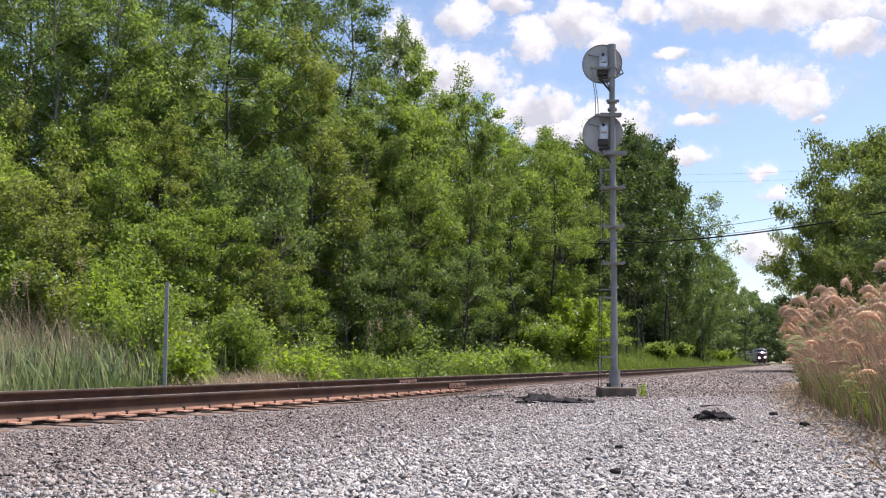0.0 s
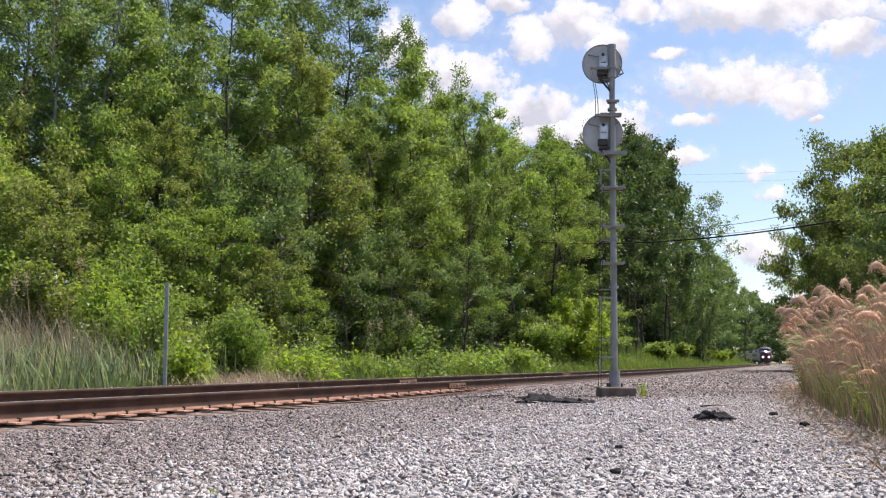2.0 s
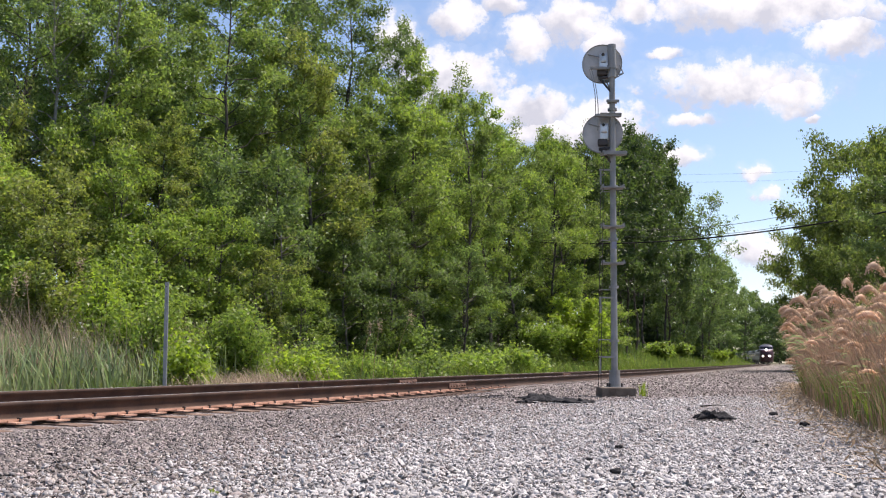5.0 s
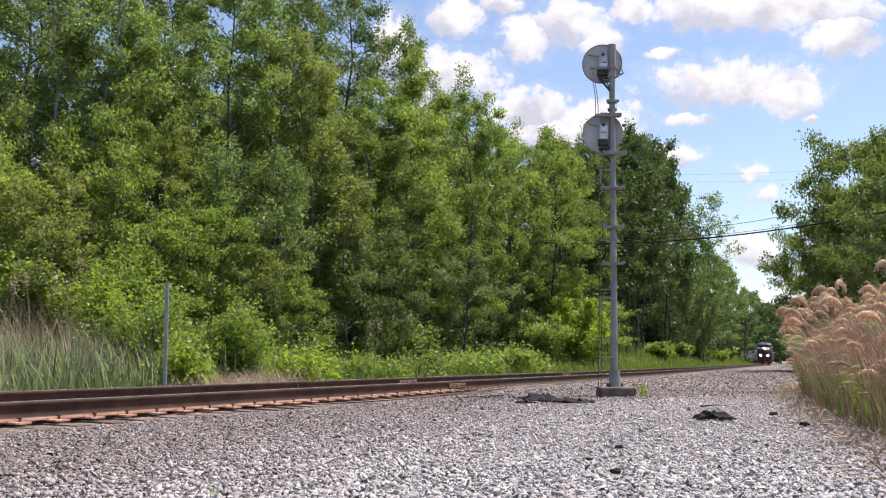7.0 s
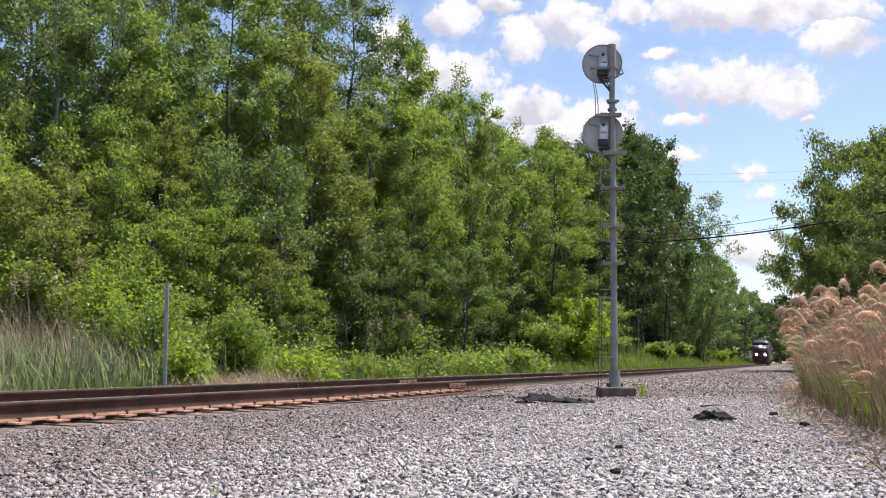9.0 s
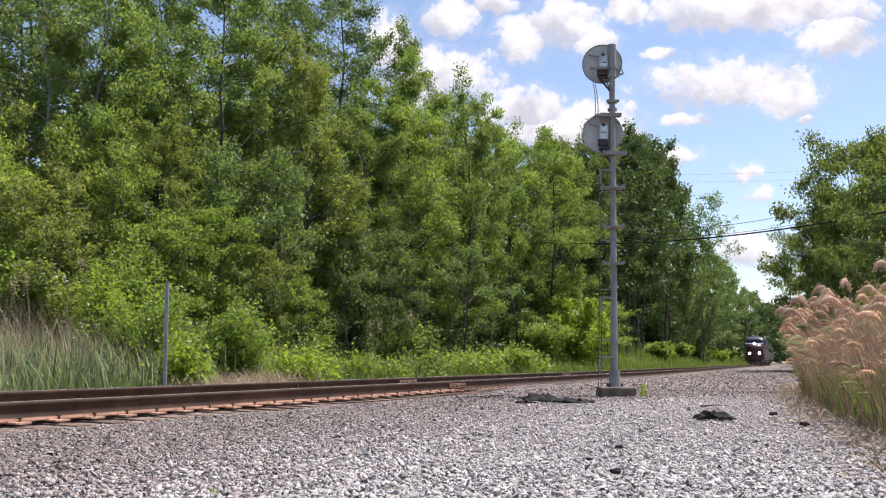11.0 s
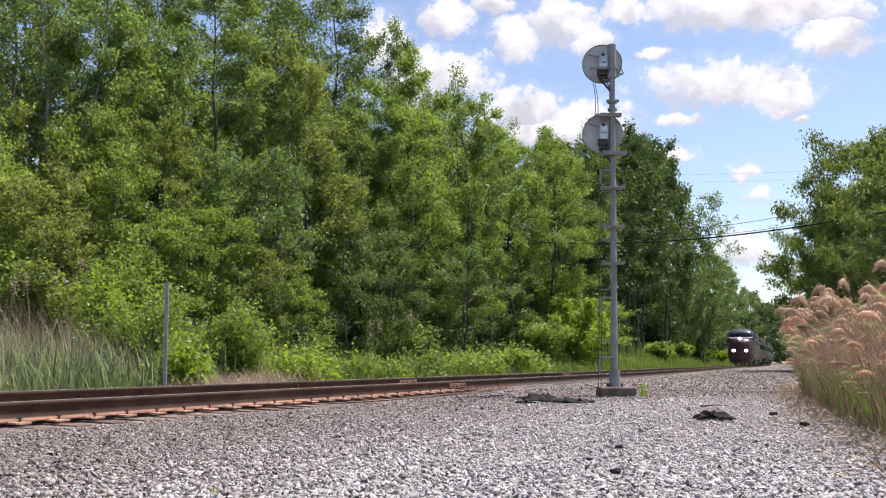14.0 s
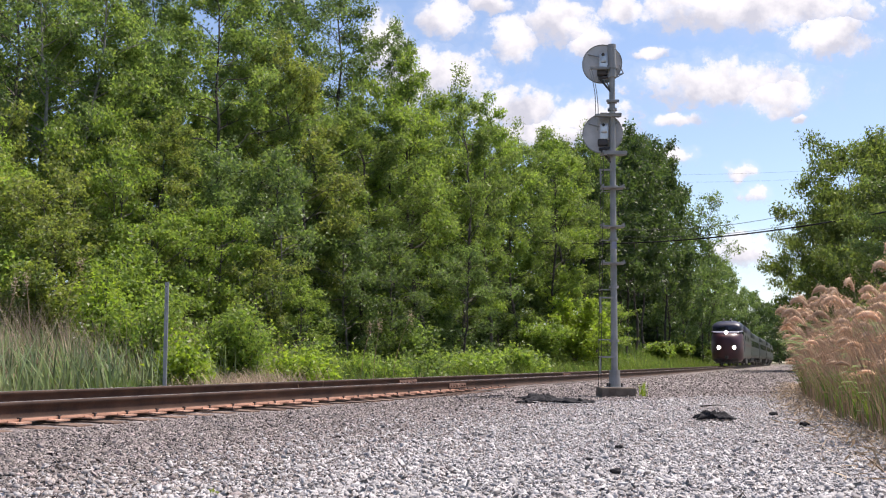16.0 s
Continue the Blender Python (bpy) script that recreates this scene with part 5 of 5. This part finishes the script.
    l.new(mix.outputs[0], n["Material Output"].inputs["Surface"])
    return m


# centre and half size of each cloud, in hundreds of metres on the sheet
CLOUDS = [(0.64, 7.20, 1.05, 0.78), (4.27, 7.15, 1.46, 0.94), (5.25, 6.49, 0.78, 0.78), (2.15, 7.68, 0.98, 0.35), (2.85, 6.58, 0.94, 0.94), (0.28, 5.43, 2.34, 1.01),
          (-1.22, 6.31, 0.88, 1.17), (3.03, 4.31, 1.85, 0.78), (5.16, 4.01, 1.76, 0.82), (4.01, 3.60, 2.54, 0.59), (9.50, 5.16, 3.22, 0.94), (10.92, 4.84, 1.66, 0.74),
          (10.39, 7.57, 5.07, 0.82), (12.70, 6.72, 1.56, 0.90), (6.31, 7.54, 0.88, 0.51), (7.16, 6.19, 0.70, 0.23), (8.01, 3.99, 0.90, 0.27), (9.95, 2.36, 0.51, 0.33),
          (10.43, 1.70, 0.55, 0.27), (9.95, 0.02, 1.10, 0.60), (7.64, 2.93, 1.05, 0.39), (11.74, 4.06, 0.27, 0.16), (-8.58, 5.16, 1.17, 1.17)]
cloud_sheet = new("cloud_backdrop", array_mesh("cloud_backdrop", np.array([[-2600, -900, 0], [2800, -900, 0], [2800, 1700, 0], [-2600, 1700, 0]]), np.array([[0, 1, 2, 3]]), cloud_material()))
tagged(cloud_sheet, "white summer cumulus clouds drifting in a blue sky", "clouds", kind="structure")
CLOUD_POSE = EYE @ pose(0, 0, -3000)
# ---- crushed stone ----
CUBE = np.array([[-1, -1, -1], [1, -1, -1], [1, 1, -1], [-1, 1, -1], [-1, -1, 1], [1, -1, 1], [1, 1, 1], [-1, 1, 1]], float) / 1.5
CUBE_Q = np.array([[4, 5, 6, 7], [0, 1, 5, 4], [1, 2, 6, 5], [2, 3, 7, 6], [3, 0, 4, 7]])


def stones(places, sizes, rng):
    n = len(places)
    v = CUBE[None] * (1 + rng.normal(0, 0.36, (n, 8, 3)))
    v *= np.stack([sizes * rng.uniform(0.9, 1.9, n), sizes * rng.uniform(0.6, 1.15, n), sizes * rng.uniform(0.32, 0.62, n)], 1)[:, None]
    q = rng.normal(0, 1, (n, 4)) * np.array([1.0, 0.30, 0.30, 1.0])
    q /= np.linalg.norm(q, axis=1)[:, None]
    w, x, y, z = q.T
    R = np.stack([np.stack([1 - 2 * (y * y + z * z), 2 * (x * y - w * z), 2 * (x * z + w * y)], -1),
                  np.stack([2 * (x * y + w * z), 1 - 2 * (x * x + z * z), 2 * (y * z - w * x)], -1),
                  np.stack([2 * (x * z - w * y), 2 * (y * z + w * x), 1 - 2 * (x * x + y * y)], -1)], 1)
    v = np.einsum("nij,nkj->nki", R, v) + places[:, None]
    return v.reshape(-1, 3), (np.arange(n)[:, None, None] * 8 + CUBE_Q[None]).reshape(-1, 4)


rng = np.random.default_rng(3)
n = 340000
y = 3.9 * (24 / 3.9) ** (rng.uniform(0, 1, n) ** 1.05)
x = y * rng.uniform(-0.50, 0.50, n)
d = (x - centre_x(y)) * 0.925
right = np.interp(y, [4, 7.2, 10, 13, 18, 30, 60], [2.5, 3.5, 4.3, 5.1, 6.7, 11.3, 22.3])
keep = (d > 1.36) & (x < right + rng.normal(0, 0.12, n)) | ((d > -2.2) & (d < 1.36) & (np.abs(np.abs(d) - 0.7535) > 0.10))
keep &= (d > -2.2) & ~((np.abs(x - 3.19) < 0.34) & (np.abs(y - 17.85) < 0.34))
x, y, d = x[keep][:80000], y[keep][:80000], d[keep][:80000]
size = np.clip(rng.lognormal(math.log(0.0082), 0.36, len(x)), 0.006, 0.028) * np.interp(y, [4, 9, 16, 24], [1.0, 1.05, 1.3, 1.7])
inside = np.abs(d) < 1.36
z = ground_z(x, y) + np.where(inside, -0.012, 0.010) + rng.uniform(-0.3, 0.5, len(x)) * size
near_rail = (d + rng.normal(0, 0.7, len(x)) < np.interp(y, [5, 10, 14.5, 17.5, 21], [4.9, 4.2, 3.7, 6.2, 9.0]))
P = np.stack([x, y, z], 1)
for sel, mat, label in ((near_rail, M_STONE_BROWN, "brownish grey crushed ballast stones beside the rails"), (~near_rail, M_STONE, "pale grey crushed stones of the gravel apron")):
    ob = new("gravel", array_mesh("gravel", *stones(P[sel], size[sel], rng), mat))
    ob.parent = ballast
    tagged(ob, label, kind="stuff")
yy = rng.uniform(23, 80, 9000)
dd = rng.uniform(1.3, 6.8, 9000)
xx = centre_x(yy) + dd / 0.925
ss = rng.uniform(0.022, 0.045, 9000)
ob = new("gravel", array_mesh("gravel", *stones(np.stack([xx, yy, ground_z(xx, yy) + 0.01 + 0 * ss], 1), ss, rng), M_STONE_BROWN))
ob.parent = ballast
tagged(ob, "brownish ballast stones along the distant track", kind="stuff")
shapes = [array_mesh("stone", *stones(np.zeros((1, 3)), np.array([0.015]), rng), M_STONE_PART) for _ in range(12)]
for k in range(300):
    y = 4.2 + 1.6 * rng.uniform()
    x = y * rng.uniform(-0.46, 0.46)
    st = new("stone", shapes[k % 12])
    st.parent = ballast
    st.matrix_basis = pose(x, y, float(ground_z(x, y)) + 0.03, 0, 0, rng.uniform(0, 360))


# ---- motion ----
def motions():
    # the train comes on at a steady 12.5 m/s along the line
    for car, back, a, b in TRAIN:
        walk(car, [(t, car_pose(arc_at(95.0) + 12.47 * (16 - t) + back, a, b)) for t in np.arange(0, 16.01, 1.0)])
    # clouds drift
    walk(cloud_sheet, [(0.0, CLOUD_POSE), (16.0, CLOUD_POSE @ pose(-62, 0, 0))])
    # wind in the trees and reeds: a gust from the east in the last third
    rng = np.random.default_rng(8)
    for k, thing in enumerate(SWAY):
        m = thing.matrix_basis.normalized()
        ph, w = rng.uniform(0, 6.28, 2), rng.uniform(1.3, 1.9)
        rows = []
        for t in np.arange(0, 16.01, 0.5):
            gust = np.interp(m.translation.x, [-5.0, -1.0, 3.0], [2.3, 0.9, 0.2]) * np.interp(t, [0, 4, 9, 12, 16], [0.0, 0.15, 0.2, -1.0, -1.0])
            a = gust + 0.4 * math.sin(w * t + ph[0]) + 0.2 * math.sin(2.3 * w * t + ph[1])
            rows.append((t, Matrix.Translation(m.translation) @ pose(0, 0, 0, 0.3 * a, a, 0) @ m.to_3x3().to_4x4()))
        walk(thing, rows)
    for k, thing in enumerate(REED_SWAY):
        m = thing.matrix_basis.normalized()
        ph, w = rng.uniform(0, 6.28, 2), rng.uniform(1.8, 2.6)
        rows = []
        for t in np.arange(0, 16.01, 0.5):
            a = 1.6 * math.sin(w * t + ph[0] * 0.4) + 0.8 * math.sin(1.9 * w * t + ph[1]) - 0.8
            rows.append((t, Matrix.Translation(m.translation) @ pose(0, 0, 0, 0.3 * a, a, 0) @ m.to_3x3().to_4x4()))
        walk(thing, rows)


motions()
